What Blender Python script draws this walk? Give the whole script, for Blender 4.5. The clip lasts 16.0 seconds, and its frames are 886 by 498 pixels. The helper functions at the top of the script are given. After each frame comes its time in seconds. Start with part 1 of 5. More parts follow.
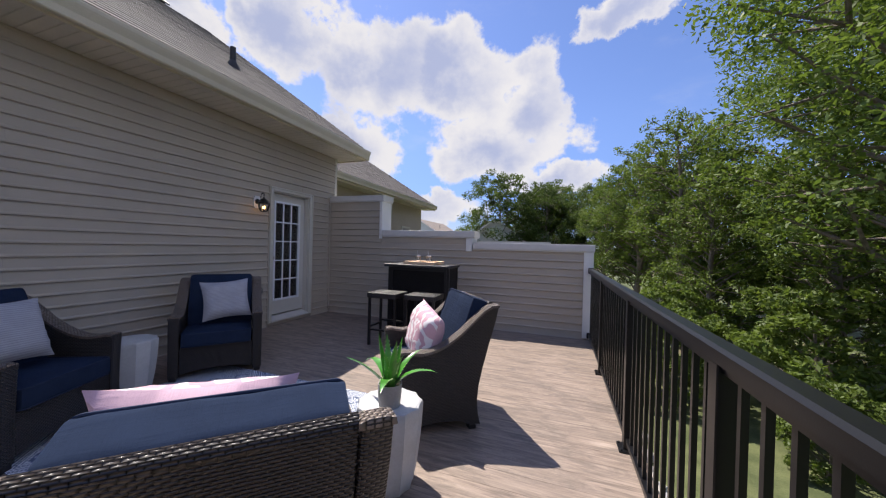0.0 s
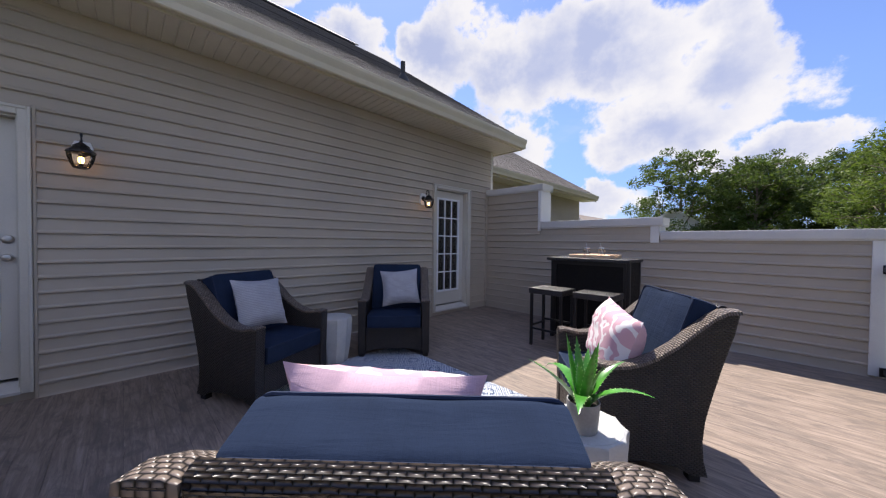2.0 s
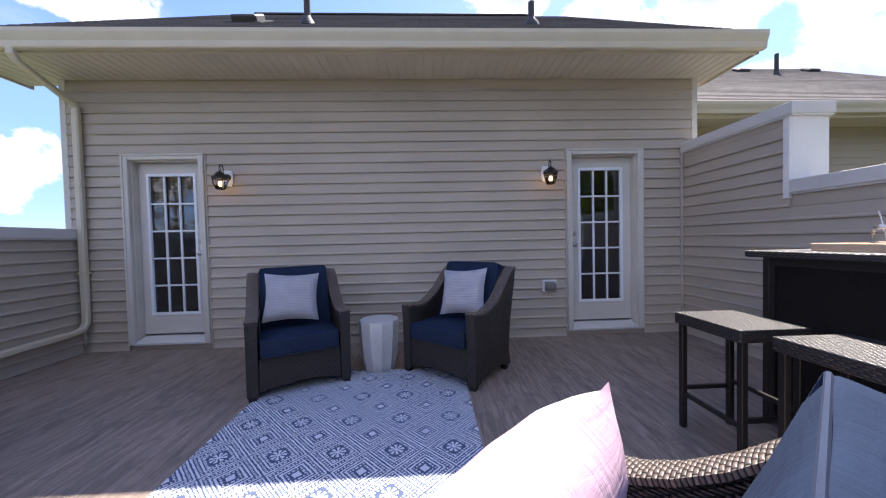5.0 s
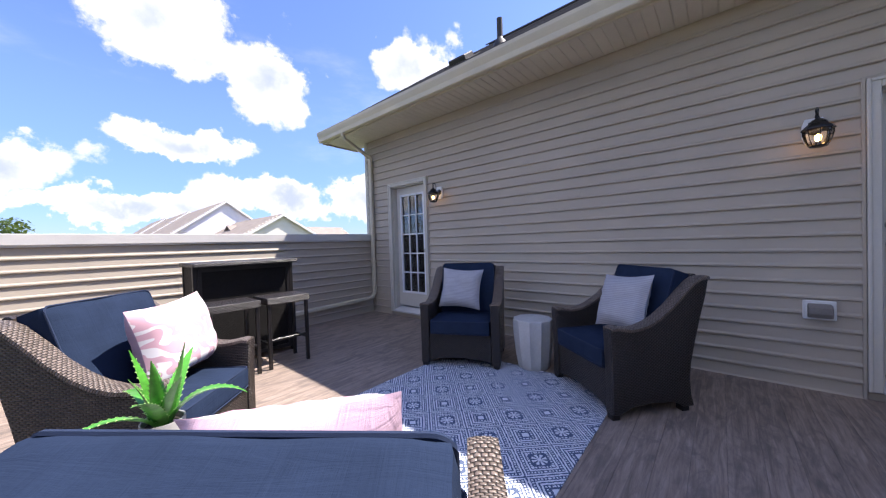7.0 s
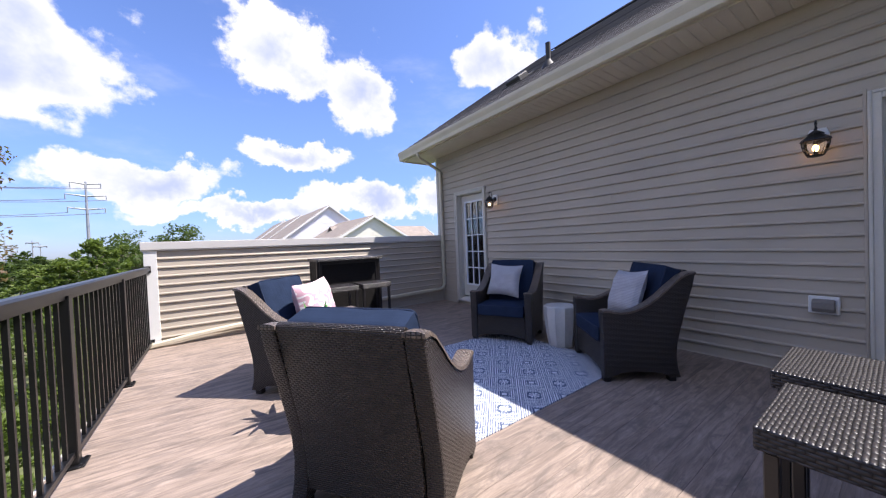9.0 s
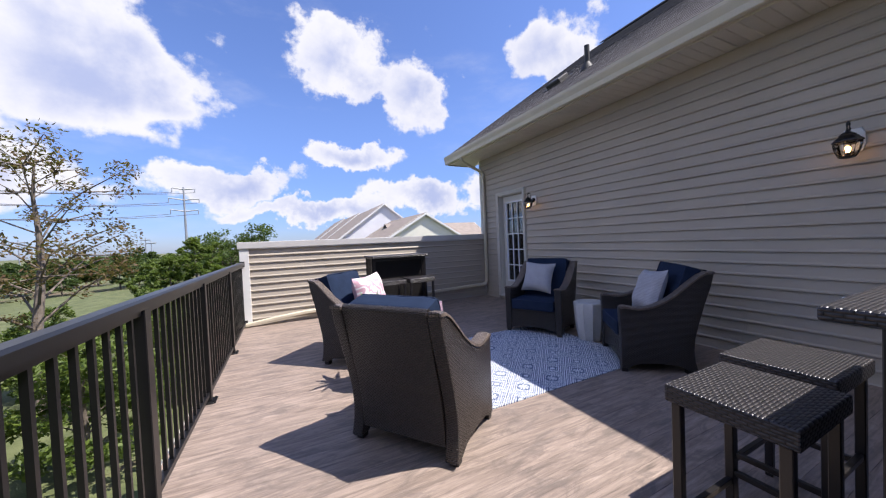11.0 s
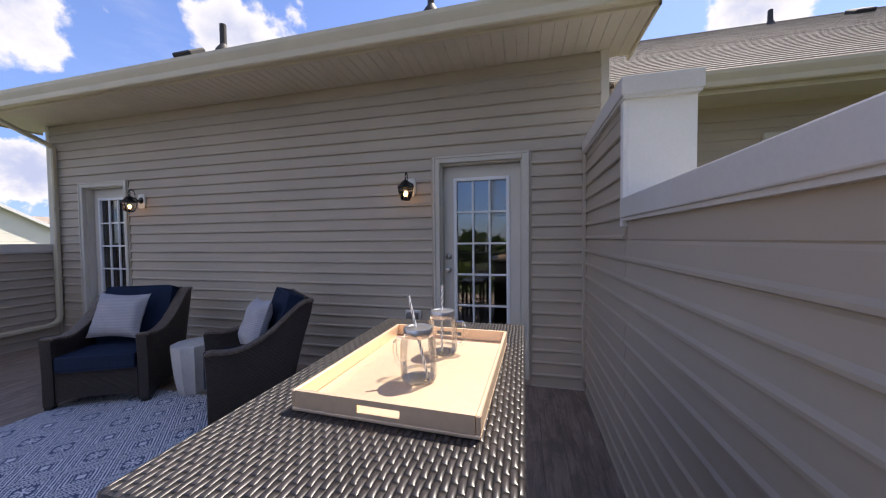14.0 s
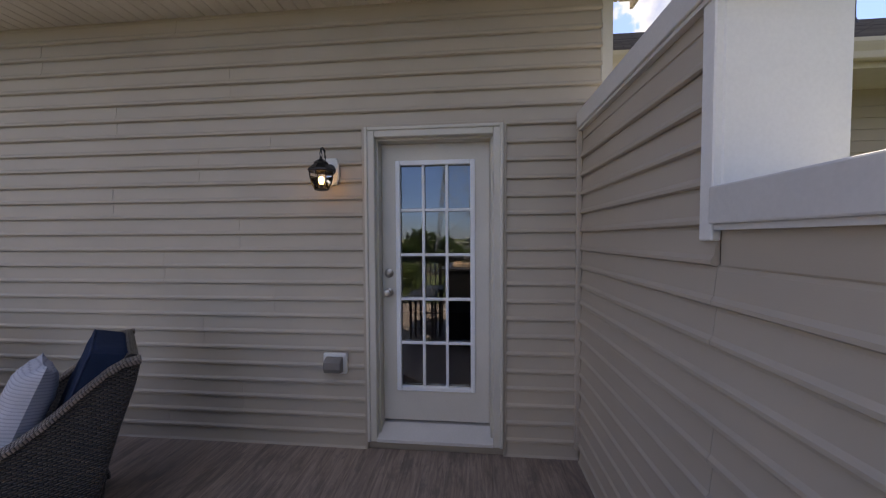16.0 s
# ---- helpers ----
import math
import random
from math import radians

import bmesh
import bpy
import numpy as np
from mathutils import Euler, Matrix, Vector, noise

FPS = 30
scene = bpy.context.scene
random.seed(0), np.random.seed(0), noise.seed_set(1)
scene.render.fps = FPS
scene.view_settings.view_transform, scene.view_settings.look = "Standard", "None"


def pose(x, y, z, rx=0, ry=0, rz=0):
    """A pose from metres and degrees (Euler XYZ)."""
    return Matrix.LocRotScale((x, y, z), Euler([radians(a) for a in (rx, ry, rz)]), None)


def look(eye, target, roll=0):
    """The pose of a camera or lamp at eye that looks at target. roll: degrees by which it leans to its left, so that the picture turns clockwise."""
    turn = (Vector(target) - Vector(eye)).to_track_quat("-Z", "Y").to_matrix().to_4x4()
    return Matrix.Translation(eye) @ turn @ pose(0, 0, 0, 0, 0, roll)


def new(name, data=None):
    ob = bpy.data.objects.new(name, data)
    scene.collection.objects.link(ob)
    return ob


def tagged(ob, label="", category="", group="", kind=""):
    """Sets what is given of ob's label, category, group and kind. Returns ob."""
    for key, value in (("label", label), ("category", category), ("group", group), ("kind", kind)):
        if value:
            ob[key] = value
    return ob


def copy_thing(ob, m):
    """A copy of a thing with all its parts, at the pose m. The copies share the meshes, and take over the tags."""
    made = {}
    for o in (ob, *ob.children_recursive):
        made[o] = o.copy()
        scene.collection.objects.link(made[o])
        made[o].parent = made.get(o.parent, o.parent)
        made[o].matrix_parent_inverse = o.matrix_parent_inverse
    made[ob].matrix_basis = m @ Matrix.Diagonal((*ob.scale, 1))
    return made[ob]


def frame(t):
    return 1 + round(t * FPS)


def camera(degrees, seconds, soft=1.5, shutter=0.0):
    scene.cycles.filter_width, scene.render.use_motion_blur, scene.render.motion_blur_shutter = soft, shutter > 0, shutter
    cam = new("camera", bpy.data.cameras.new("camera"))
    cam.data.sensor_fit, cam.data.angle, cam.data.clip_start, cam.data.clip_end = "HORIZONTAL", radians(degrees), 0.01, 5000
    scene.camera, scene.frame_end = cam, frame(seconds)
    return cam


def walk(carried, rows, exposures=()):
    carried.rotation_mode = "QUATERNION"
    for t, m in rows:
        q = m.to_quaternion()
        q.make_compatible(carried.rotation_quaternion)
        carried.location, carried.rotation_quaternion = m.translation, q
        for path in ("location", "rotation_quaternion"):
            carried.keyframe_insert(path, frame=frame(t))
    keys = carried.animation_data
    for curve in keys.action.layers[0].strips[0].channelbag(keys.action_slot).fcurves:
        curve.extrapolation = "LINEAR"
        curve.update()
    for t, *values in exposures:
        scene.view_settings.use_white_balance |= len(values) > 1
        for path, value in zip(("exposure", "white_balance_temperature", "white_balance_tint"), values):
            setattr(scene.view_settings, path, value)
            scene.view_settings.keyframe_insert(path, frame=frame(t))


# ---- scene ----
cam = camera(107.6, 16.0, soft=1.2)
EXPOSURES = [
    (0, 0.47, 6750, 12), (2, 0.61, 6700, 12), (3, 0.85, 6650, 13), (5.5, 1.39, 6650, 14), (7, 1.15, 6500, 15), (9, 0.93, 6450, 15),
    (12, 0.59, 6400, 14), (12.5, 0.59, 6400, 14), (13.5, 0.82, 6850, 13), (14.5, 0.85, 7150, 13), (16, 1.02, 7600, 12),
]
PATH = [
    (0, (0.327, 0.502, 1.352), (-0.339, 2.388, 1.339), 1.5),
    (0.5, (0.217, 0.5, 1.288), (-0.601, 2.325, 1.286), 1.5),
    (1, (0.124, 0.467, 1.311), (-0.885, 2.193, 1.277), 1.2),
    (1.5, (0.043, 0.517, 1.309), (-1.179, 2.099, 1.257), 1.1),
    (2, (0.022, 0.706, 1.256), (-1.4, 2.111, 1.216), 0.7),
    (2.5, (0.03, 0.918, 1.259), (-1.546, 2.148, 1.209), 0.4),
    (3, (0.063, 1.279, 1.236), (-1.659, 2.294, 1.183), 0.0),
    (3.2, (0.047, 1.409, 1.236), (-1.724, 2.338, 1.184), -0.1),
    (5.3, (-0.207, 2.991, 1.165), (-2.199, 2.811, 1.123), -1.3),
    (5.5, (-0.265, 3.124, 1.154), (-2.228, 2.742, 1.119), -1.2),
    (6, (-0.345, 3.396, 1.185), (-2.168, 2.573, 1.145), -1.3),
    (6.5, (-0.378, 3.545, 1.216), (-2.049, 2.447, 1.175), -1.6),
    (7, (-0.312, 3.651, 1.205), (-1.83, 2.35, 1.169), -1.8),
    (7.5, (-0.206, 3.803, 1.201), (-1.619, 2.388, 1.164), -1.9),
    (8, (-0.115, 4.067, 1.229), (-1.481, 2.607, 1.184), -2.1),
    (8.5, (-0.029, 4.338, 1.244), (-1.312, 2.805, 1.2), -2.2),
    (9, (0.063, 4.586, 1.249), (-1.086, 2.949, 1.209), -2.3),
    (9.5, (0.147, 4.771, 1.254), (-0.844, 3.034, 1.216), -2.3),
    (9.7, (0.188, 4.838, 1.26), (-0.742, 3.067, 1.22), -2.3),
    (11.8, (0.061, 5.148, 1.314), (-0.81, 3.348, 1.261), -2.5),
    (12, (0.003, 5.159, 1.319), (-0.939, 3.396, 1.261), -2.4),
    (12.5, (-0.157, 5.169, 1.353), (-1.407, 3.61, 1.282), -2.0),
    (13, (-0.335, 5.213, 1.389), (-1.927, 4.005, 1.314), -1.4),
    (13.5, (-0.535, 5.281, 1.416), (-2.346, 4.438, 1.34), -1.2),
    (14, (-0.79, 5.321, 1.421), (-2.73, 4.839, 1.36), -0.6),
    (14.5, (-1.05, 5.315, 1.436), (-3.036, 5.078, 1.386), -0.3),
    (14.8, (-1.208, 5.281, 1.475), (-3.199, 5.102, 1.398), -0.4),
    (15, (-1.315, 5.246, 1.48), (-3.306, 5.069, 1.414), -0.3),
    (15.5, (-1.544, 5.177, 1.501), (-3.535, 5.003, 1.436), -0.3),
    (16, (-1.787, 5.166, 1.492), (-3.778, 4.988, 1.425), -0.3),
]
walk(cam, [(t, look(eye, target, roll)) for t, eye, target, roll in PATH], EXPOSURES)

# ---- light ----
SUN_DIR = Vector((-0.497, 0.33, 1.0)).normalized()
sun_data = bpy.data.lights.new("sun", "SUN")
sun_data.energy, sun_data.angle, sun_data.color = 5.0, radians(0.55), (1.0, 0.955, 0.88)
sun = new("sun", sun_data)
sun.matrix_world = look(SUN_DIR * 60, (0, 0, 0))


class Nodes:
    """Short names for building node trees."""

    def __init__(self, tree):
        self.tree = tree
        tree.nodes.clear()

    def node(self, kind, operation=None, data_type=None, blend_type=None):
        n = self.tree.nodes.new(kind)
        if operation:
            n.operation = operation
        if data_type:
            n.data_type = data_type
        if blend_type:
            n.blend_type = blend_type
        return n

    def link(self, a, b):
        self.tree.links.new(a, b)

    def put(self, sock, v):
        if isinstance(v, bpy.types.NodeSocket):
            self.link(v, sock)
        elif isinstance(v, bpy.types.Node):
            self.link(v.outputs[0], sock)
        else:
            sock.default_value = v

    def math(self, op, a, b=0.0, c=None, clamp=False):
        n = self.node("ShaderNodeMath", operation=op)
        n.use_clamp = clamp
        self.put(n.inputs[0], a)
        self.put(n.inputs[1], b)
        if c is not None:
            self.put(n.inputs[2], c)
        return n.outputs[0]

    def vec(self, op, a, b=(0, 0, 0)):
        n = self.node("ShaderNodeVectorMath", operation=op)
        self.put(n.inputs[0], a)
        self.put(n.inputs[1], b)
        return n.outputs["Value"] if op in ("DOT_PRODUCT", "LENGTH", "DISTANCE") else n.outputs[0]

    def node_rgb(self, v):
        n = self.node("ShaderNodeCombineXYZ")
        for i in range(3):
            self.put(n.inputs[i], v)
        return n.outputs[0]

    def noise(self, vector, scale, detail=4.0, rough=0.55, distort=0.0):
        n = self.node("ShaderNodeTexNoise")
        self.put(n.inputs["Vector"], vector)
        n.inputs["Scale"].default_value = scale
        n.inputs["Detail"].default_value = detail
        n.inputs["Roughness"].default_value = rough
        n.inputs["Distortion"].default_value = distort
        return n.outputs["Fac"]

    def ramp(self, fac, stops):
        n = self.node("ShaderNodeValToRGB")
        self.put(n.inputs[0], fac)
        while len(n.color_ramp.elements) < len(stops):
            n.color_ramp.elements.new(0.5)
        for e, (p, c) in zip(n.color_ramp.elements, stops):
            e.position, e.color = p, ((c, c, c, 1) if isinstance(c, (int, float)) else (*c, 1))
        return n.outputs[0]

    def mix(self, fac, a, b, blend="MIX"):
        n = self.node("ShaderNodeMix", data_type="RGBA", blend_type=blend)
        self.put(n.inputs[0], fac)
        for s, v in ((n.inputs[6], a), (n.inputs[7], b)):
            self.put(s, (*v, 1) if isinstance(v, tuple) and len(v) == 3 else v)
        return n.outputs[2]

    def mapped(self, vector, scale=(1, 1, 1), rot=(0, 0, 0)):
        n = self.node("ShaderNodeMapping")
        self.put(n.inputs[0], vector)
        n.inputs["Scale"].default_value = scale
        n.inputs["Rotation"].default_value = rot
        return n.outputs[0]

    def smooth(self, v, lo, hi):
        n = self.node("ShaderNodeMapRange")
        n.interpolation_type = "SMOOTHSTEP"
        self.put(n.inputs[0], v)
        n.inputs[1].default_value, n.inputs[2].default_value = lo, hi
        return n.outputs[0]


def build_sky():
    world = bpy.data.worlds.new("world")
    scene.world = world
    world.use_nodes = True
    g = Nodes(world.node_tree)
    sky = g.node("ShaderNodeTexSky")
    sky.sky_type, sky.sun_disc = "NISHITA", False
    sky.sun_elevation = math.asin(SUN_DIR.z)
    sky.sun_rotation = math.atan2(SUN_DIR.x, SUN_DIR.y)
    sky.air_density, sky.dust_density, sky.ozone_density = 1.0, 0.4, 3.0
    coord = g.node("ShaderNodeTexCoord").outputs["Generated"]
    # cumulus banks: azimuth to the left of +y, elevation, half width, half height, in degrees
    banks = [
        (30, 28, 15, 10), (17, 27, 11, 10), (5, 22, 11, 9), (12, 17, 15, 7), (38, 16, 14, 7), (-10, 34, 8, 5), (46, 31, 8, 9), (60, 28, 8, 8), (24, 7, 12, 4), (0, 12, 9, 4), (74, 35, 9, 7),
        (169, 28, 11, 7), (159, 25, 9, 8), (168, 13.5, 9, 3.4), (-160, 22, 15, 10), (-174, 10, 11, 4), (176, 6, 16, 2.4), (157, 7.5, 10, 3.2), (134, 28, 10, 9), (145, 7.5, 7, 4.2), (-150, 9, 14, 6),
        # banks out of view, added to the east and overhead to lift the shade
        (-50, 30, 16, 10), (-82, 34, 24, 15), (-116, 26, 16, 9), (-132, 14, 26, 8), (-70, 64, 34, 12), (95, 52, 18, 8), (-140, 52, 26, 10), (-25, 58, 18, 8),
    ]
    warp = g.node("ShaderNodeTexNoise")
    g.put(warp.inputs["Vector"], coord)
    warp.inputs["Scale"].default_value, warp.inputs["Detail"].default_value, warp.inputs["Roughness"].default_value = 5.0, 7.0, 0.62
    off = g.vec("SUBTRACT", warp.outputs["Color"], (0.5, 0.5, 0.5))
    sep = g.node("ShaderNodeSeparateXYZ")
    g.put(sep.inputs[0], g.vec("ADD", coord, g.vec("MULTIPLY", off, (0.34, 0.34, 0.26))))
    az = g.math("ARCTAN2", g.math("MULTIPLY", sep.outputs[0], -1.0), sep.outputs[1])
    el = g.math("ARCSINE", g.math("MAXIMUM", g.math("MINIMUM", sep.outputs[2], 0.999), -0.999))
    total = None
    for a, e, w, h in banks:
        da = g.math("SUBTRACT", az, radians(a))
        da = g.math("WRAP", da, math.pi, -math.pi)
        u = g.math("DIVIDE", da, radians(w))
        v = g.math("DIVIDE", g.math("SUBTRACT", el, radians(e)), radians(h))
        d = g.math("SUBTRACT", 1.0, g.math("SQRT", g.math("ADD", g.math("MULTIPLY", u, u), g.math("MULTIPLY", v, v))))
        total = d if total is None else g.math("SMOOTH_MAX", total, d, 0.14)
    puff = g.noise(coord, 9.0, 9.0, 0.56)
    dens = g.math("ADD", total, g.math("MULTIPLY", g.math("SUBTRACT", puff, 0.5), 0.9))
    dens = g.math("ADD", dens, g.math("MULTIPLY", g.math("SUBTRACT", g.noise(g.mapped(coord, (1, 1, 2.2)), 5.5, 4.0, 0.5), 0.52), 0.9))
    cover = g.smooth(dens, 0.09, 0.32)
    wisps = g.math("MULTIPLY", g.smooth(g.noise(g.mapped(coord, (1, 1, 3.0)), 2.6, 8.0, 0.62), 0.52, 0.85), 0.3)
    cover = g.math("MAXIMUM", cover, wisps)
    # sunlit tops, grey-blue bellies
    belly = g.smooth(g.math("ADD", g.math("MULTIPLY", dens, 0.55), g.math("MULTIPLY", g.noise(coord, 5.0, 5.0, 0.55), 0.9)), 0.52, 1.06)
    cloud = g.mix(belly, (0.94, 0.95, 1.0), (0.50, 0.575, 0.84))
    front = g.node("ShaderNodeSeparateXYZ")
    g.put(front.inputs[0], coord)
    lit = g.math("ADD", 0.98, g.math("MULTIPLY", front.outputs[0], 0.04))
    cloud = g.vec("MULTIPLY", cloud, g.node_rgb(lit))
    bright = g.node("ShaderNodeMix", data_type="RGBA", blend_type="MULTIPLY")
    bright.inputs[0].default_value = 1.0
    g.put(bright.inputs[6], sky)
    bright.inputs[7].default_value = (SKY * 1.0, SKY * 1.02, SKY * 1.24, 1)
    # thinner haze low over the horizon
    low = g.mix(g.smooth(front.outputs[2], 0.0, 0.38), (0.56, 0.66, 0.86), (1.0, 1.04, 1.12))
    blue = g.vec("MULTIPLY", bright.outputs[2], low)
    final = g.mix(cover, blue, cloud)
    bg = g.node("ShaderNodeBackground")
    g.put(bg.inputs[0], final)
    bg.inputs[1].default_value = 0.66
    out = g.node("ShaderNodeOutputWorld")
    g.link(bg.outputs[0], out.inputs[0])


SKY = 0.15
build_sky()

# ---- materials ----


def material(name, build, rough=0.7, metal=0.0, spec=0.5):
    m = bpy.data.materials.new(name)
    m.use_nodes = True
    g = Nodes(m.node_tree)
    b = g.node("ShaderNodeBsdfPrincipled")
    b.inputs["Roughness"].default_value, b.inputs["Metallic"].default_value = rough, metal
    b.inputs["Specular IOR Level"].default_value = spec
    out = g.node("ShaderNodeOutputMaterial")
    g.link(b.outputs[0], out.inputs[0])
    build(g, b)
    return m


def bump(g, b, height, strength, distance=0.01):
    n = g.node("ShaderNodeBump")
    n.inputs["Strength"].default_value, n.inputs["Distance"].default_value = strength, distance
    g.put(n.inputs["Height"], height)
    g.link(n.outputs[0], b.inputs["Normal"])


def obj_coord(g):
    return g.node("ShaderNodeTexCoord").outputs["Object"]


def uv_coord(g):
    return g.node("ShaderNodeTexCoord").outputs["UV"]


def world_coord(g):
    return g.node("ShaderNodeNewGeometry").outputs["Position"]


def mottled(color, amount=0.12, big=3.0, fine=90.0, bumpy=0.05, random_tint=0.0, spread=0.6):
    """Painted or moulded surfaces: colour that drifts at two scales, with fine relief."""

    def build(g, b):
        p = world_coord(g)
        n1, n2 = g.noise(p, big, 5), g.noise(p, fine, 3)
        f = g.math("ADD", g.math("MULTIPLY", n1, 1.0), g.math("MULTIPLY", n2, spread))
        lo, hi = tuple(c * (1 - amount) for c in color), tuple(min(1, c * (1 + amount)) for c in color)
        col = g.mix(g.smooth(f, 0.45, 1.15), lo, hi)
        if random_tint:
            r = g.node("ShaderNodeObjectInfo").outputs["Random"]
            col = g.mix(g.math("MULTIPLY", r, random_tint), col, tuple(c * 0.6 for c in color))
        g.put(b.inputs["Base Color"], col)
        if bumpy:
            bump(g, b, n2, bumpy, 0.003)

    return build


def siding_build(g, b):
    p = world_coord(g)
    grain = g.noise(g.mapped(p, (6, 6, 160)), 1.0, 4)
    big = g.noise(p, 0.9, 4)
    r = g.node("ShaderNodeObjectInfo").outputs["Random"]
    col = g.mix(g.smooth(big, 0.35, 0.7), (0.41, 0.354, 0.288), (0.453, 0.393, 0.320))
    col = g.mix(g.math("MULTIPLY", r, 0.10), col, (0.31, 0.272, 0.228))
    dust = g.smooth(g.noise(p, 7.0, 6, 0.65), 0.55, 0.8)
    col = g.mix(g.math("MULTIPLY", dust, 0.12), col, (0.29, 0.26, 0.225))
    g.put(b.inputs["Base Color"], col)
    bump(g, b, grain, 0.10, 0.002)


def deck_build(g, b):
    p = world_coord(g)
    info = g.node("ShaderNodeObjectInfo").outputs["Random"]
    sh = g.node("ShaderNodeCombineXYZ")
    g.put(sh.inputs[0], g.math("MULTIPLY", info, 37.0))
    q = g.vec("ADD", p, sh.outputs[0])
    grain = g.noise(g.mapped(q, (1.7, 19, 1)), 1.6, 9, 0.68, 0.9)
    fine = g.noise(g.mapped(q, (11, 95, 1)), 1.0, 5, 0.65)
    big = g.noise(p, 1.1, 5, 0.6)
    col = g.ramp(grain, [(0.28, (0.105, 0.081, 0.065)), (0.44, (0.242, 0.184, 0.147)), (0.60, (0.37, 0.286, 0.232)), (0.8, (0.53, 0.425, 0.355))])
    col = g.mix(g.math("MULTIPLY", g.smooth(fine, 0.45, 0.75), 0.30), col, (0.11, 0.09, 0.078))
    col = g.mix(g.math("MULTIPLY", g.smooth(big, 0.4, 0.72), 0.35), col, (0.25, 0.192, 0.155))
    worn = g.smooth(g.noise(g.mapped(q, (1.6, 3.6, 1)), 2.0, 7, 0.68, 1.0), 0.46, 0.66)
    col = g.mix(g.math("MULTIPLY", worn, 0.6), col, (0.12, 0.099, 0.087))
    col = g.mix(g.math("MULTIPLY", info, 0.16), col, (0.15, 0.125, 0.108))
    g.put(b.inputs["Base Color"], col)
    g.put(b.inputs["Roughness"], g.math("ADD", 0.5, g.math("MULTIPLY", grain, 0.3)))
    bump(g, b, g.math("ADD", grain, g.math("MULTIPLY", fine, 0.5)), 0.35, 0.004)


def weave(dark, light, pu=0.024, pv=0.012, rough=0.45, strength=0.9):
    """Basket weave over the UVs, which are in metres."""

    def build(g, b):
        sep = g.node("ShaderNodeSeparateXYZ")
        g.put(sep.inputs[0], uv_coord(g))
        u, v = sep.outputs[0], sep.outputs[1]
        wob = g.math("MULTIPLY", g.math("SUBTRACT", g.noise(uv_coord(g), 14.0, 3), 0.5), 0.006)
        vv = g.math("DIVIDE", g.math("ADD", v, wob), pv)
        row = g.math("FLOOR", vv)
        uu = g.math("ADD", g.math("DIVIDE", u, pu), g.math("MULTIPLY", row, 0.5))
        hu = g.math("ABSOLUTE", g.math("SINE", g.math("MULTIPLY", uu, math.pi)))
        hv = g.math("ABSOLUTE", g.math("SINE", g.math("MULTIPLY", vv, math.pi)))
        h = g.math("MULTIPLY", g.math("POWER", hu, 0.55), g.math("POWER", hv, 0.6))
        cellv = g.node("ShaderNodeCombineXYZ")
        g.put(cellv.inputs[0], g.math("FLOOR", uu))
        g.put(cellv.inputs[1], row)
        wn = g.node("ShaderNodeTexWhiteNoise")
        wn.noise_dimensions = "2D"
        g.put(wn.inputs["Vector"], cellv.outputs[0])
        strand = g.mix(wn.outputs["Value"], tuple(c * 0.72 for c in light), tuple(c * 1.25 for c in light))
        # shade in the gaps between strands is put into the colour
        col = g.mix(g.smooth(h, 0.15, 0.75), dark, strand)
        g.put(b.inputs["Base Color"], col)
        b.inputs["Roughness"].default_value = rough
        bump(g, b, h, strength, 0.006)

    return build


def fabric(color, thread=900.0, amount=0.14, ribs=0.0, wrinkle=0.0):
    def build(g, b):
        uv = uv_coord(g)
        n = g.noise(uv, 9.0, 5)
        w1 = g.noise(g.mapped(uv, (thread, thread * 0.12, 1)), 1.0, 2)
        w2 = g.noise(g.mapped(uv, (thread * 0.12, thread, 1)), 1.0, 2)
        t = g.math("MULTIPLY", g.math("ADD", w1, w2), 0.5)
        f = g.math("ADD", g.math("MULTIPLY", n, 0.6), g.math("MULTIPLY", t, 0.6))
        col = g.mix(g.smooth(f, 0.4, 0.8), tuple(c * (1 - amount) for c in color), tuple(c * (1 + amount) for c in color))
        hgt = t
        if ribs:
            sep = g.node("ShaderNodeSeparateXYZ")
            g.put(sep.inputs[0], uv)
            wob = g.math("MULTIPLY", g.noise(g.mapped(uv, (3, 30, 1)), 1.0, 3), 0.012)
            rib = g.math("ABSOLUTE", g.math("SINE", g.math("MULTIPLY", g.math("ADD", sep.outputs[1], wob), math.pi / ribs)))
            col = g.mix(g.smooth(rib, 0.1, 0.7), tuple(c * 0.74 for c in color), col)
            hgt = g.math("ADD", rib, g.math("MULTIPLY", t, 0.4))
        g.put(b.inputs["Base Color"], col)
        if wrinkle:
            fold = g.noise(g.mapped(uv, (3.0, 34, 1)), 1.0, 4, 0.6, 0.8)
            fold = g.math("ADD", fold, g.noise(g.mapped(uv, (30, 3.5, 1)), 1.0, 4, 0.6, 0.8))
            hgt = g.math("ADD", g.math("MULTIPLY", hgt, 0.3), g.math("MULTIPLY", fold, 2.2 * wrinkle))
        bump(g, b, hgt, 0.35, 0.002 + 0.004 * wrinkle)

    return build


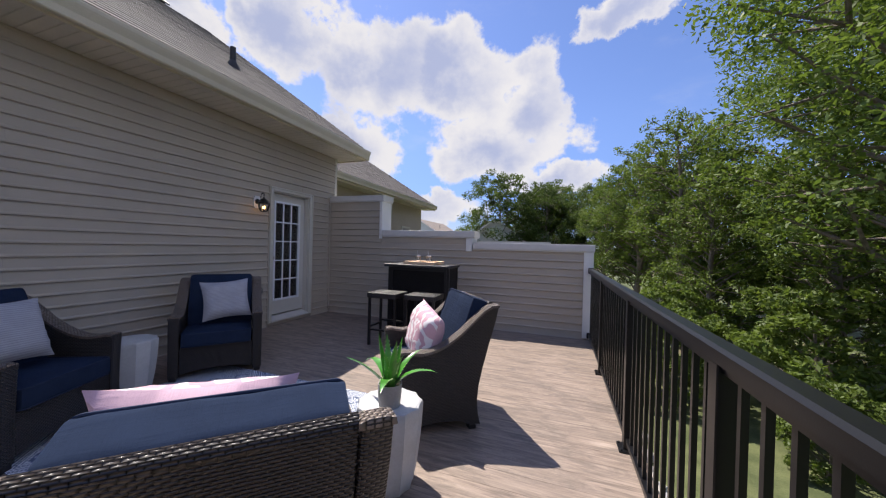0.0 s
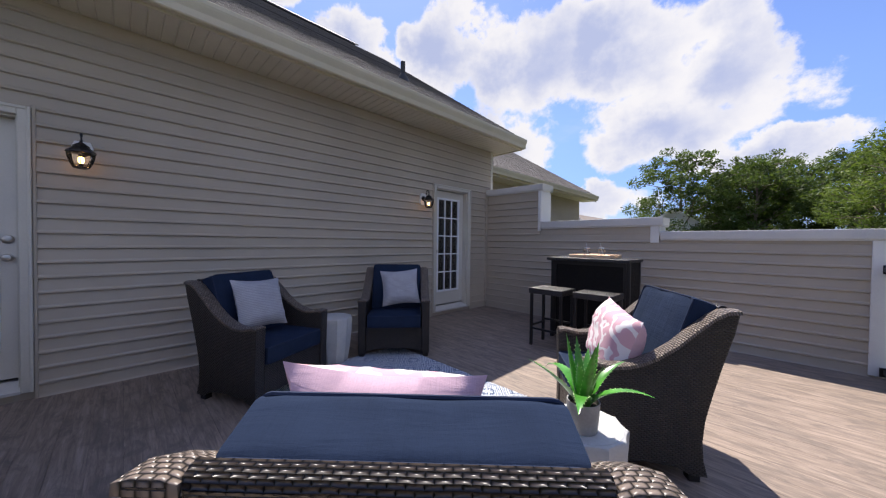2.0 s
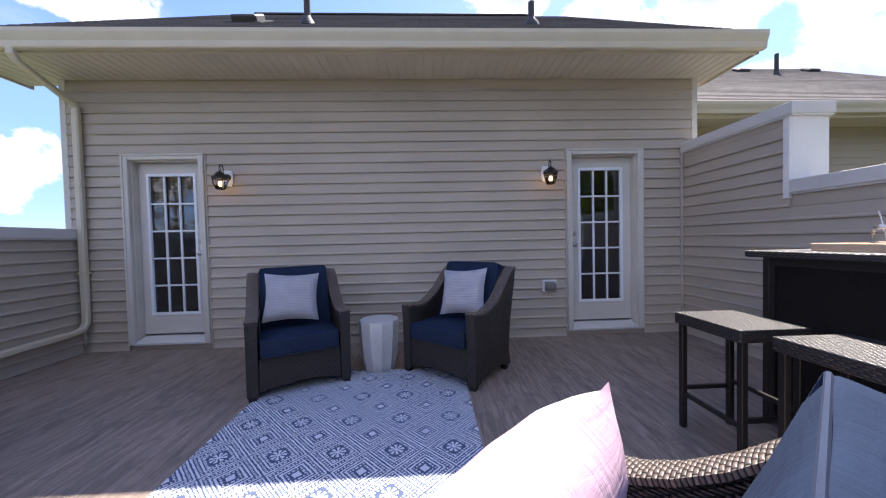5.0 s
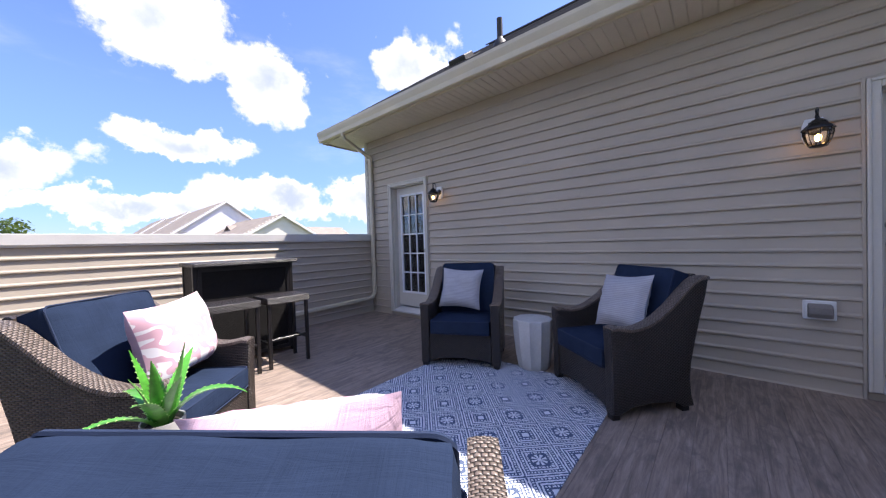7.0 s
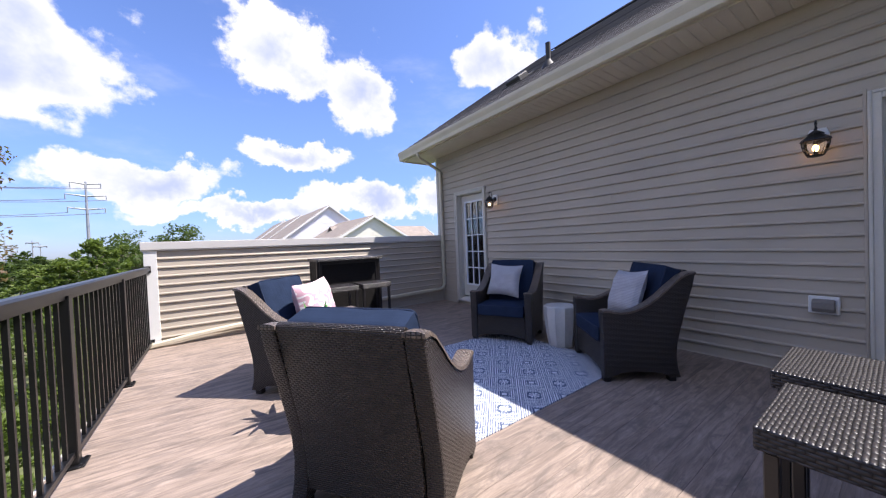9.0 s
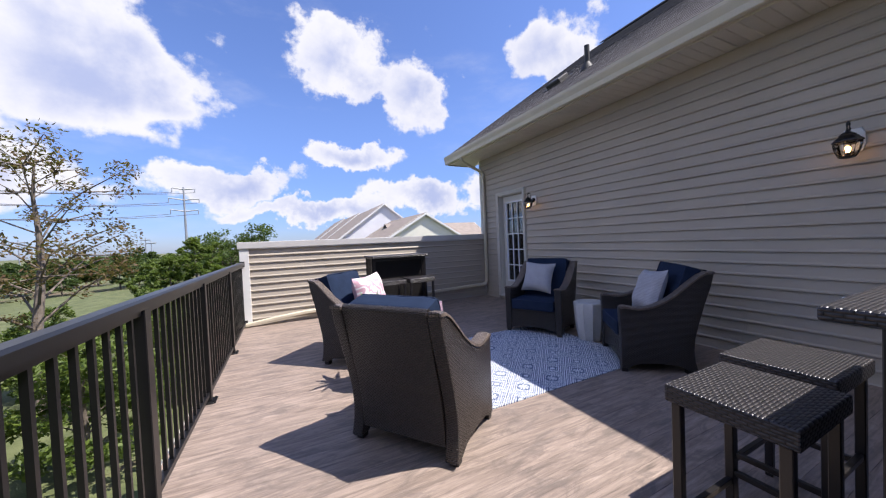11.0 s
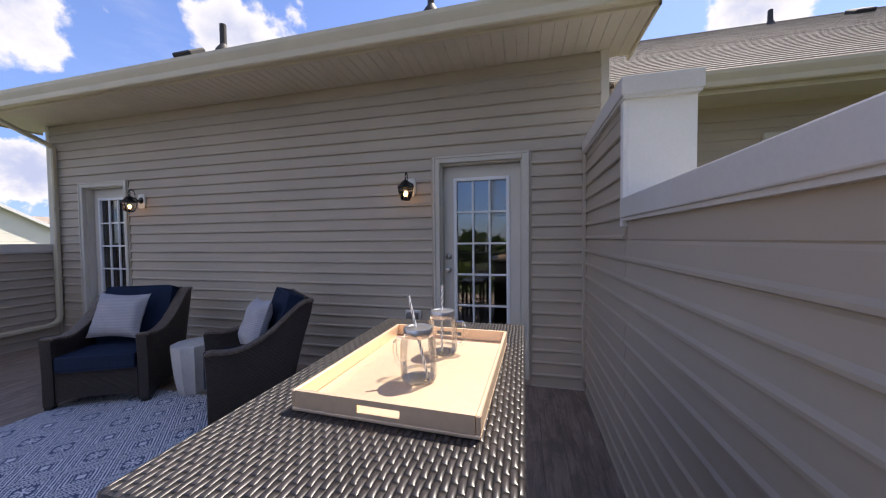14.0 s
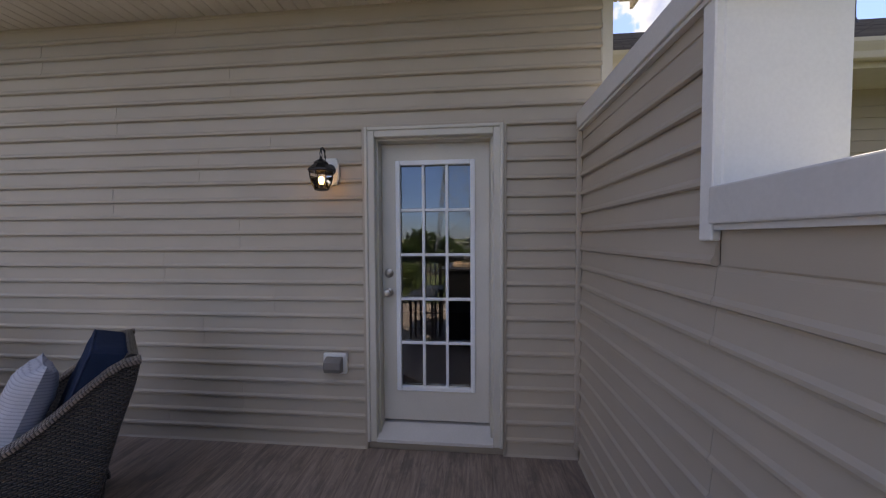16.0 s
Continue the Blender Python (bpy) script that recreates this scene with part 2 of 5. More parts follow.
def pink_pattern_build(g, b):
    """Loose pink brush strokes on white cloth."""
    uv = uv_coord(g)
    w = g.node("ShaderNodeTexWave")
    w.wave_type, w.bands_direction = "BANDS", "DIAGONAL"
    g.put(w.inputs["Vector"], uv)
    w.inputs["Scale"].default_value, w.inputs["Distortion"].default_value = 5.2, 7.5
    w.inputs["Detail"].default_value, w.inputs["Detail Scale"].default_value = 1.0, 2.4
    f = g.smooth(w.outputs["Fac"], 0.42, 0.52)
    col = g.mix(f, (0.78, 0.74, 0.75), (0.60, 0.36, 0.42))
    g.put(b.inputs["Base Color"], g.mix(g.math("MULTIPLY", g.noise(uv, 900.0, 2), 0.15), col, (0.5, 0.4, 0.42)))
    bump(g, b, g.noise(uv, 700.0, 2), 0.25, 0.001)


def rug_build(g, b):
    """Flat-woven rug: a lattice of concentric diamonds with rosettes between."""
    sep = g.node("ShaderNodeSeparateXYZ")
    g.put(sep.inputs[0], g.vec("ADD", g.mapped(obj_coord(g), (1, 1, 1), (0, 0, radians(45))), (50.0, 50.0, 0)))
    cell = 0.232
    wn = g.noise(obj_coord(g), 55.0, 2)
    wob = g.math("MULTIPLY", g.math("SUBTRACT", wn, 0.5), 0.05)

    def frac(v, shift):
        return g.math("SUBTRACT", g.math("FRACT", g.math("ADD", g.math("DIVIDE", v, cell), shift)), 0.5)

    x, y = frac(sep.outputs[0], 0.0), frac(sep.outputs[1], 0.0)
    ax, ay = g.math("ADD", g.math("ABSOLUTE", x), wob), g.math("ADD", g.math("ABSOLUTE", y), wob)
    cheb = g.math("MAXIMUM", ax, ay)
    mini = g.math("MINIMUM", ax, ay)

    def band(v, at, half):
        return g.math("LESS_THAN", g.math("ABSOLUTE", g.math("SUBTRACT", v, at)), half)

    def dashes(v, freq):
        return g.math("GREATER_THAN", g.math("SINE", g.math("MULTIPLY", v, freq)), -0.1)

    def petals(px, py, count, r0, r1):
        ang = g.math("ARCTAN2", py, px)
        rad = g.math("SQRT", g.math("ADD", g.math("MULTIPLY", px, px), g.math("MULTIPLY", py, py)))
        lobe = g.math("GREATER_THAN", g.math("SINE", g.math("MULTIPLY", ang, count)), -0.25)
        ring = g.math("MULTIPLY", g.math("GREATER_THAN", rad, r0), g.math("LESS_THAN", rad, r1))
        return g.math("MULTIPLY", lobe, ring)

    cx, cy = g.math("FLOOR", g.math("DIVIDE", sep.outputs[0], cell)), g.math("FLOOR", g.math("DIVIDE", sep.outputs[1], cell))
    odd = g.math("LESS_THAN", 0.5, g.math("MODULO", g.math("ADD", cx, cy), 2.0))
    even = g.math("SUBTRACT", 1.0, odd)

    def when(cond, v):
        return g.math("MULTIPLY", cond, v)

    parts = [
        band(cheb, 0.462, 0.020),
        g.math("MULTIPLY", band(cheb, 0.395, 0.024), dashes(mini, 84.0)),
        band(cheb, 0.325, 0.020),
        when(odd, band(cheb, 0.245, 0.024)),
        when(odd, g.math("MULTIPLY", band(cheb, 0.165, 0.022), dashes(mini, 84.0))),
        when(odd, g.math("LESS_THAN", cheb, 0.085)),
        when(even, petals(x, y, 8, 0.055, 0.19)),
        when(even, g.math("MULTIPLY", band(cheb, 0.255, 0.026), dashes(mini, 84.0))),
        when(even, g.math("LESS_THAN", cheb, 0.045)),
        when(even, g.math("MULTIPLY", g.math("GREATER_THAN", mini, 0.20), g.math("LESS_THAN", cheb, 0.265))),
    ]
    total = parts[0]
    for q in parts[1:]:
        total = g.math("MAXIMUM", total, q)
    thread = g.noise(g.mapped(obj_coord(g), (500, 90, 1)), 1.0, 2)
    blue = g.mix(thread, (0.072, 0.098, 0.17), (0.11, 0.145, 0.225))
    pale = g.mix(thread, (0.60, 0.63, 0.70), (0.74, 0.76, 0.80))
    g.put(b.inputs["Base Color"], g.mix(total, blue, pale))
    bump(g, b, g.math("ADD", thread, total), 0.3, 0.0015)


def shingle_build(g, b):
    uv = uv_coord(g)
    br = g.node("ShaderNodeTexBrick")
    g.put(br.inputs["Vector"], uv)
    br.inputs["Scale"].default_value = 1.0
    br.inputs["Brick Width"].default_value, br.inputs["Row Height"].default_value = 0.30, 0.14
    br.inputs["Mortar Size"].default_value = 0.006
    br.inputs["Color1"].default_value, br.inputs["Color2"].default_value = (0.10, 0.086, 0.08, 1), (0.165, 0.145, 0.135, 1)
    br.inputs["Mortar"].default_value = (0.045, 0.04, 0.038, 1)
    grit = g.noise(uv, 160.0, 3)
    g.put(b.inputs["Base Color"], g.mix(g.math("MULTIPLY", grit, 0.5), br.outputs["Color"], (0.10, 0.088, 0.082)))
    bump(g, b, g.math("ADD", br.outputs["Fac"], g.math("MULTIPLY", grit, -0.4)), -0.5, 0.008)


def leaf_build(c1, c2):
    def build(g, b):
        r = g.node("ShaderNodeNewGeometry").outputs["Random Per Island"]
        big = g.noise(world_coord(g), 0.7, 3)
        col = g.mix(g.math("ADD", g.math("MULTIPLY", r, 0.6), g.math("MULTIPLY", big, 0.45)), c1, c2)
        g.put(b.inputs["Base Color"], col)
        b.inputs["Roughness"].default_value = 0.55
        g.link(b.outputs[0], g.tree.nodes["Material Output"].inputs[0])
        tr = g.node("ShaderNodeBsdfTranslucent")
        g.put(tr.inputs[0], g.mix(0.5, col, (0.13, 0.19, 0.02)))
        mx = g.node("ShaderNodeMixShader")
        mx.inputs[0].default_value = 0.5
        g.link(b.outputs[0], mx.inputs[1])
        g.link(tr.outputs[0], mx.inputs[2])
        g.link(mx.outputs[0], g.tree.nodes["Material Output"].inputs[0])

    return build


def ground_build(g, b):
    p = world_coord(g)
    big, mid, fine = g.noise(p, 0.12, 5), g.noise(p, 1.3, 5), g.noise(p, 28.0, 3)
    grass = g.mix(g.smooth(g.math("ADD", mid, g.math("MULTIPLY", fine, 0.4)), 0.5, 0.9), (0.065, 0.083, 0.028), (0.135, 0.150, 0.060))
    soil = g.mix(fine, (0.10, 0.066, 0.045), (0.20, 0.135, 0.095))
    g.put(b.inputs["Base Color"], g.mix(g.smooth(g.math("ADD", g.math("MULTIPLY", big, 0.7), g.math("MULTIPLY", mid, 0.45)), 0.62, 0.72), grass, soil))
    bump(g, b, fine, 0.6, 0.03)


def glass_material(name, tint, gloss_rough=0.02, ior=2.3, gloss=1.0):
    m = bpy.data.materials.new(name)
    m.use_nodes = True
    g = Nodes(m.node_tree)
    clear = g.node("ShaderNodeBsdfTransparent")
    clear.inputs[0].default_value = (*tint, 1)
    shine = g.node("ShaderNodeBsdfGlossy")
    shine.inputs["Roughness"].default_value = gloss_rough
    fres = g.node("ShaderNodeFresnel")
    fres.inputs[0].default_value = ior
    mx = g.node("ShaderNodeMixShader")
    g.link(g.math("MULTIPLY", fres.outputs[0], gloss), mx.inputs[0])
    g.link(clear.outputs[0], mx.inputs[1])
    g.link(shine.outputs[0], mx.inputs[2])
    out = g.node("ShaderNodeOutputMaterial")
    g.link(mx.outputs[0], out.inputs[0])
    return m


def emit_material(name, color, strength):
    m = bpy.data.materials.new(name)
    m.use_nodes = True
    g = Nodes(m.node_tree)
    e = g.node("ShaderNodeEmission")
    e.inputs[0].default_value, e.inputs[1].default_value = (*color, 1), strength
    out = g.node("ShaderNodeOutputMaterial")
    g.link(e.outputs[0], out.inputs[0])
    return m


M_SIDING = material("vinyl_siding", siding_build, 0.55)
M_TRIM = material("cream_trim", mottled((0.56, 0.53, 0.47), 0.06), 0.5)
M_CAP = material("pale_aluminium_cap", mottled((0.60, 0.58, 0.56), 0.06), 0.42)
M_WHITE = material("white_trim", mottled((0.74, 0.73, 0.71), 0.05), 0.45)
M_MUNTIN = material("white_muntin", mottled((0.78, 0.79, 0.82), 0.04), 0.4)
M_DOOR = material("door_paint", mottled((0.60, 0.57, 0.52), 0.05), 0.45)
M_SOFFIT = material("soffit_vinyl", mottled((0.60, 0.55, 0.47), 0.07), 0.55)
M_GUTTER = material("gutter_aluminium", mottled((0.58, 0.52, 0.40), 0.06), 0.4)
M_SHINGLE = material("roof_shingle", shingle_build, 0.9)
M_SHINGLE_TAN = material("tan_shingle", mottled((0.27, 0.225, 0.19), 0.2, 2.0, 12.0, 0.2), 0.9)
M_DARK = material("dark_flashing", mottled((0.035, 0.033, 0.032), 0.25), 0.6)
M_FLASH = material("grey_flashing", mottled((0.20, 0.18, 0.165), 0.15), 0.6)
M_DECK = material("deck_plank", deck_build, 0.62)
M_RAIL = material("black_powder_coat", mottled((0.006, 0.006, 0.007), 0.2, 3, 200, 0.04), 0.34)
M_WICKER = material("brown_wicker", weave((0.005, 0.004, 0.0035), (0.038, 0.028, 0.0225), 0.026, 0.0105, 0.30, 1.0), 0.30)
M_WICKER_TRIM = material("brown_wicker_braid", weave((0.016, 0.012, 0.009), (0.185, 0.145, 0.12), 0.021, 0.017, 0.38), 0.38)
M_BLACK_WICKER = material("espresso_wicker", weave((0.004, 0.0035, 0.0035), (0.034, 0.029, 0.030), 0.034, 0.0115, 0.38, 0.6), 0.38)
M_BLACK_PANEL = material("espresso_fine_weave", weave((0.005, 0.0045, 0.0045), (0.012, 0.0105, 0.0105), 0.022, 0.008, 0.6, 0.35), 0.6, spec=0.2)
M_ESPRESSO = material("espresso_metal", mottled((0.014, 0.012, 0.012), 0.25, 4, 120, 0.03), 0.35)
M_NAVY = material("navy_canvas", fabric((0.018, 0.029, 0.058), wrinkle=0.8), 0.9, spec=0.08)
M_PIPING = material("dark_navy_piping", fabric((0.018, 0.029, 0.062)), 0.85, spec=0.25)
M_GREY = material("grey_ribbed_cloth", fabric((0.40, 0.40, 0.44), 700.0, 0.1, 0.014), 0.9, spec=0.2)
M_PINK = material("pink_cloth", fabric((0.62, 0.42, 0.50), 900.0, 0.08, 0.0, 1.0), 0.9, spec=0.2)
M_PINKPAT = material("pink_stroke_cloth", pink_pattern_build, 0.9, spec=0.2)
M_RUG = material("blue_white_rug", rug_build, 0.95, spec=0.1)
M_CERAMIC = material("matt_ceramic", mottled((0.50, 0.50, 0.50), 0.10, 6, 60, 0.06), 0.5)
M_POT = material("grey_pot", mottled((0.33, 0.315, 0.30), 0.14, 8, 80, 0.08), 0.55)
M_SOIL = material("potting_soil", mottled((0.03, 0.022, 0.016), 0.4, 30, 120, 0.6), 0.95)
M_ALOE = material("aloe_leaf", mottled((0.065, 0.26, 0.03), 0.4, 9, 60, 0.05), 0.3)
M_ALOE_PALE = material("aloe_teeth", mottled((0.30, 0.48, 0.16), 0.2, 9, 60, 0.05), 0.4)
M_TRAY = material("pale_gold_tray", mottled((0.80, 0.60, 0.43), 0.08, 5, 70, 0.04), 0.42, 0.6)
M_LID = material("tin_lid", mottled((0.55, 0.55, 0.57), 0.1, 20, 200, 0.1), 0.35, 1.0)
M_STEEL = material("satin_nickel", mottled((0.42, 0.40, 0.38), 0.1, 20, 200, 0.05), 0.32, 1.0)
M_STRAW_DARK = material("straw_stripe", mottled((0.06, 0.065, 0.10), 0.1), 0.5)
M_GLASS = glass_material("window_glass", (0.82, 0.85, 0.86))
M_JAR = glass_material("jar_glass", (0.985, 0.99, 0.99), 0.02, 1.5, 0.75)
M_JARBASE = glass_material("thick_jar_glass", (0.985, 0.99, 0.99), 0.03, 1.5, 0.6)
M_LAMPGLASS = glass_material("lantern_glass", (0.96, 0.95, 0.93), 0.03, 1.4)
M_BULB = emit_material("warm_bulb", (1.0, 0.55, 0.18), 9.0)
M_ROOM = material("room_wall", mottled((0.30, 0.29, 0.28), 0.08), 0.8)
M_CURTAIN = material("grey_curtain", mottled((0.32, 0.33, 0.35), 0.1), 0.85)
M_BARK = material("bark", mottled((0.16, 0.13, 0.105), 0.4, 5, 30, 0.8), 0.9)
M_LEAF = material("broad_leaf", leaf_build((0.050, 0.100, 0.016), (0.20, 0.275, 0.048)), 0.5)
M_LEAF_LIGHT = material("light_leaf", leaf_build((0.058, 0.105, 0.018), (0.20, 0.265, 0.050)), 0.5)
M_LEAF_DARK = material("dark_leaf", leaf_build((0.030, 0.062, 0.016), (0.10, 0.15, 0.036)), 0.5)
M_LEAF_RUST = material("rust_leaf", leaf_build((0.12, 0.045, 0.028), (0.17, 0.13, 0.045)), 0.6)
M_GROUND = material("lawn_and_soil", ground_build, 0.95)
M_ROCK = material("pale_rock", mottled((0.42, 0.41, 0.40), 0.3, 6, 40, 0.6), 0.85)
M_WHITESIDE = material("white_lap_siding", mottled((0.74, 0.74, 0.76), 0.05, 1.0), 0.6)
M_CREAMSIDE = material("cream_lap_siding", mottled((0.76, 0.73, 0.63), 0.05, 1.0), 0.6)
M_GALV = material("galvanised_steel", mottled((0.34, 0.35, 0.37), 0.12, 2, 20), 0.5, 0.4)
M_WIRE = material("cable", mottled((0.10, 0.10, 0.11), 0.1), 0.6)

# ---- mesh helpers ----


def box_uv(me):
    """UVs in metres, each face seen along its main axis."""
    if not me.polygons:
        return
    uv = me.uv_layers.new(name="uv")
    for p in me.polygons:
        n = p.normal
        ax = max(range(3), key=lambda i: abs(n[i]))
        for li in p.loop_indices:
            c = me.vertices[me.loops[li].vertex_index].co
            uv.data[li].uv = (c.y, c.z) if ax == 0 else ((c.x, c.z) if ax == 1 else (c.x, c.y))


def to_mesh(name, bm, mat, smooth=False):
    me = bpy.data.meshes.new(name)
    bm.normal_update()
    bm.to_mesh(me)
    bm.free()
    for m in mat if isinstance(mat, (list, tuple)) else [mat]:
        me.materials.append(m)
    if "uv" not in me.uv_layers:
        box_uv(me)
    if smooth:
        for p in me.polygons:
            p.use_smooth = True
        me.set_sharp_from_angle(angle=radians(38))
    return me


def part(name, bm, mat, parent=None, label="", smooth=False):
    ob = new(name, to_mesh(name, bm, mat, smooth))
    if parent is not None:
        ob.parent = parent
    return tagged(ob, label)


def thing(name, m, label, category, group="", kind=""):
    ob = new(name)
    ob.empty_display_size = 0.1
    ob.matrix_world = m
    return tagged(ob, label, category, group, kind)


def box(bm, x0, x1, y0, y1, z0, z1, bevel=0.0, segs=1, m=None):
    r = bmesh.ops.create_cube(bm, size=1.0)
    vs = r["verts"]
    for v in vs:
        v.co = ((x0 + x1) / 2 + v.co.x * (x1 - x0), (y0 + y1) / 2 + v.co.y * (y1 - y0), (z0 + z1) / 2 + v.co.z * (z1 - z0))
    if m is not None:
        for v in vs:
            v.co = m @ v.co
    if bevel:
        es = list({e for v in vs for e in v.link_edges})
        bmesh.ops.bevel(bm, geom=es, offset=bevel, segments=segs, affect="EDGES", profile=0.5)
    return bm


def boxes(*specs, bevel=0.0):
    bm = bmesh.new()
    for s in specs:
        box(bm, *s, bevel=bevel)
    return bm


def prism(bm, outline, axis, a, b, bevel=0.0):
    """An outline of two coordinates pushed along an axis from a to b. Outline axes: x: (y, z), y: (x, z), z: (x, y)."""

    def at(p, w):
        return {"x": (w, p[0], p[1]), "y": (p[0], w, p[1]), "z": (p[0], p[1], w)}[axis]

    v0 = [bm.verts.new(at(p, a)) for p in outline]
    v1 = [bm.verts.new(at(p, b)) for p in outline]
    n = len(outline)
    fs = [bm.faces.new(v0), bm.faces.new(v1[::-1])]
    for i in range(n):
        fs.append(bm.faces.new((v0[i], v1[i], v1[(i + 1) % n], v0[(i + 1) % n])))
    bmesh.ops.recalc_face_normals(bm, faces=fs)
    if bevel:
        es = list({e for f in fs[:2] for e in f.edges})
        bmesh.ops.bevel(bm, geom=es, offset=bevel, segments=2, affect="EDGES", profile=0.5)
    return bm


def tube(bm, pts, r, sides=8, r1=None, closed=False):
    """A round tube along points, tapering from r to r1."""
    pts = [Vector(p) for p in pts]
    n, rings = len(pts), []
    r1 = r if r1 is None else r1
    up = Vector((0, 0, 1))
    for i, p in enumerate(pts):
        a = pts[i - 1] if (i or closed) else p
        c = pts[(i + 1) % n] if (i < n - 1 or closed) else p
        d = (c - a).normalized()
        ref = up if abs(d.z) < 0.95 else Vector((1, 0, 0))
        s = d.cross(ref).normalized()
        t = s.cross(d)
        rr = r + (r1 - r) * i / max(1, n - 1)
        rings.append([bm.verts.new(p + (s * math.cos(2 * math.pi * k / sides) + t * math.sin(2 * math.pi * k / sides)) * rr) for k in range(sides)])
    for i in range(n if closed else n - 1):
        ra, rb = rings[i], rings[(i + 1) % n]
        for k in range(sides):
            bm.faces.new((ra[k], ra[(k + 1) % sides], rb[(k + 1) % sides], rb[k]))
    if not closed:
        bm.faces.new(rings[0][::-1])
        bm.faces.new(rings[-1])
    return bm


def lathe(bm, profile, sides=24, wave=None, m=None):
    """Turn a list of (radius, z) about z; wave(angle) scales the radius."""
    rings = []
    for r, z in profile:
        ring = []
        for k in range(sides):
            a = 2 * math.pi * k / sides
            q = r * (wave(a, z) if wave else 1.0)
            co = Vector((q * math.cos(a), q * math.sin(a), z))
            ring.append(bm.verts.new(m @ co if m is not None else co))
        rings.append(ring)
    for ra, rb in zip(rings, rings[1:]):
        for k in range(sides):
            bm.faces.new((ra[k], ra[(k + 1) % sides], rb[(k + 1) % sides], rb[k]))
    bm.faces.new(rings[0][::-1])
    bm.faces.new(rings[-1])
    return bm


def strip_mesh(name, verts, faces, mat):
    me = bpy.data.meshes.new(name)
    me.from_pydata(verts, [], faces)
    me.materials.append(mat)
    box_uv(me)
    return me


# ---- the house wall, its siding and the two end walls ----
WALL_X, NORTH_Y, SOUTH_Y, RAIL_X = -4.0, 5.875, -1.20, 0.815
DOORS = ((4.432, 5.375, 1), (-0.70, 0.212, -1))
DOOR_LO, DOOR_HI, SOFFIT_Z = 0.060, 2.25, 3.095
COURSE = 0.1187
HOUSE_S, HOUSE_N = -1.33, 6.05

wall_house = tagged(new("wall_west"), "taupe vinyl-sided house wall with two glazed doors", "wall", kind="structure")
bm = bmesh.new()
edges = [HOUSE_S, DOORS[1][0] + 0.05, DOORS[1][1] - 0.05, DOORS[0][0] + 0.05, DOORS[0][1] - 0.05, HOUSE_N]
for i in range(0, 6, 2):
    box(bm, WALL_X - 0.20, WALL_X - 0.012, edges[i], edges[i + 1], -0.3, 3.3)
for i in (1, 3):
    box(bm, WALL_X - 0.20, WALL_X - 0.012, edges[i], edges[i + 1], DOOR_HI - 0.04, 3.3)
    box(bm, WALL_X - 0.20, WALL_X - 0.012, edges[i], edges[i + 1], -0.3, DOOR_LO + 0.02)
part("wall_core", bm, M_SIDING, wall_house)


def siding_mesh(length, courses):
    """A vinyl panel of lapped courses, lying along +x from 0, facing -y, up +z."""
    v, f = [], []
    for c in range(courses):
        z0, z1 = c * COURSE, (c + 1) * COURSE
        prof = [(-0.012, z0 - 0.005), (-0.024, z0 + 0.001), (-0.024, z0 + 0.013), (-0.015, z0 + 0.027), (-0.0075, z1 - 0.018), (-0.003, z1 - 0.006), (-0.004, z1), (0.0, z1), (0.0, z0)]
        k = len(v)
        for x in (0.0, length):
            v += [(x, y, z) for y, z in prof]
        n = len(prof)
        f += [(k + i, k + (i + 1) % n, k + n + (i + 1) % n, k + n + i) for i in range(n)]
        f += [tuple(k + i for i in range(n))[::-1], tuple(k + n + i for i in range(n))]
    return strip_mesh("siding_panel", v, f, M_SIDING)


SIDING_CACHE = {}


def siding_panel(parent, m, length, courses):
    key = (round(length, 3), courses)
    if key not in SIDING_CACHE:
        SIDING_CACHE[key] = siding_mesh(length, courses)
    ob = new("siding_panel", SIDING_CACHE[key])
    ob.parent = parent
    ob.matrix_world = m
    return ob


def side_run(parent, place, a, b, z0, z1, joints, shift):
    """Panels of two courses from a to b along a wall, with staggered joints. place(s, z, out) gives the pose."""
    rows = int(round((z1 - z0) / COURSE))
    r, row = 0, 0
    while r < rows:
        n = min(2, rows - r)
        cuts = sorted(c for c in [a + (shift[row % len(shift)] + k * joints) for k in range(0, 5)] if a + 0.25 < c < b - 0.25)
        ends = [a, *cuts, b]
        for i, (p, q) in enumerate(zip(ends, ends[1:])):
            over = 0.03 if i < len(ends) - 2 else 0.0
            siding_panel(parent, place(p, z0 + r * COURSE, 0.0018 * (i % 2)), q - p + over, n)
        r += n
        row += 1


def west_place(s, z, out):
    return pose(WALL_X - 0.003 + out, s, z, 0, 0, 90)


# end walls: (x from, x to, top of siding)
def north_place(s, z, out):
    return pose(s, NORTH_Y + 0.013 - out, z)


def south_place(s, z, out):
    return pose(s, SOUTH_Y - 0.013 + out, z, 0, 0, 180)


STEPS = ((WALL_X, -2.80, 2.19), (-2.80, -1.05, 1.525), (-1.05, 0.83, 1.335))
wall_north = tagged(new("wall_north"), "stepped privacy wall in taupe siding with pale metal caps", "wall", kind="structure")
bm = bmesh.new()
for x0, x1, z in STEPS:
    box(bm, x0, x1 - 0.012, NORTH_Y + 0.014, NORTH_Y + 0.325, -3.4, z)
part("wall_core", bm, M_SIDING, wall_north)
wall_south = tagged(new("wall_south"), "low privacy wall in taupe siding with a pale metal cap", "wall", kind="structure")
part("wall_core", boxes((WALL_X, 0.83, SOUTH_Y - 0.385, SOUTH_Y - 0.014, -3.4, 1.30)), M_SIDING, wall_south)


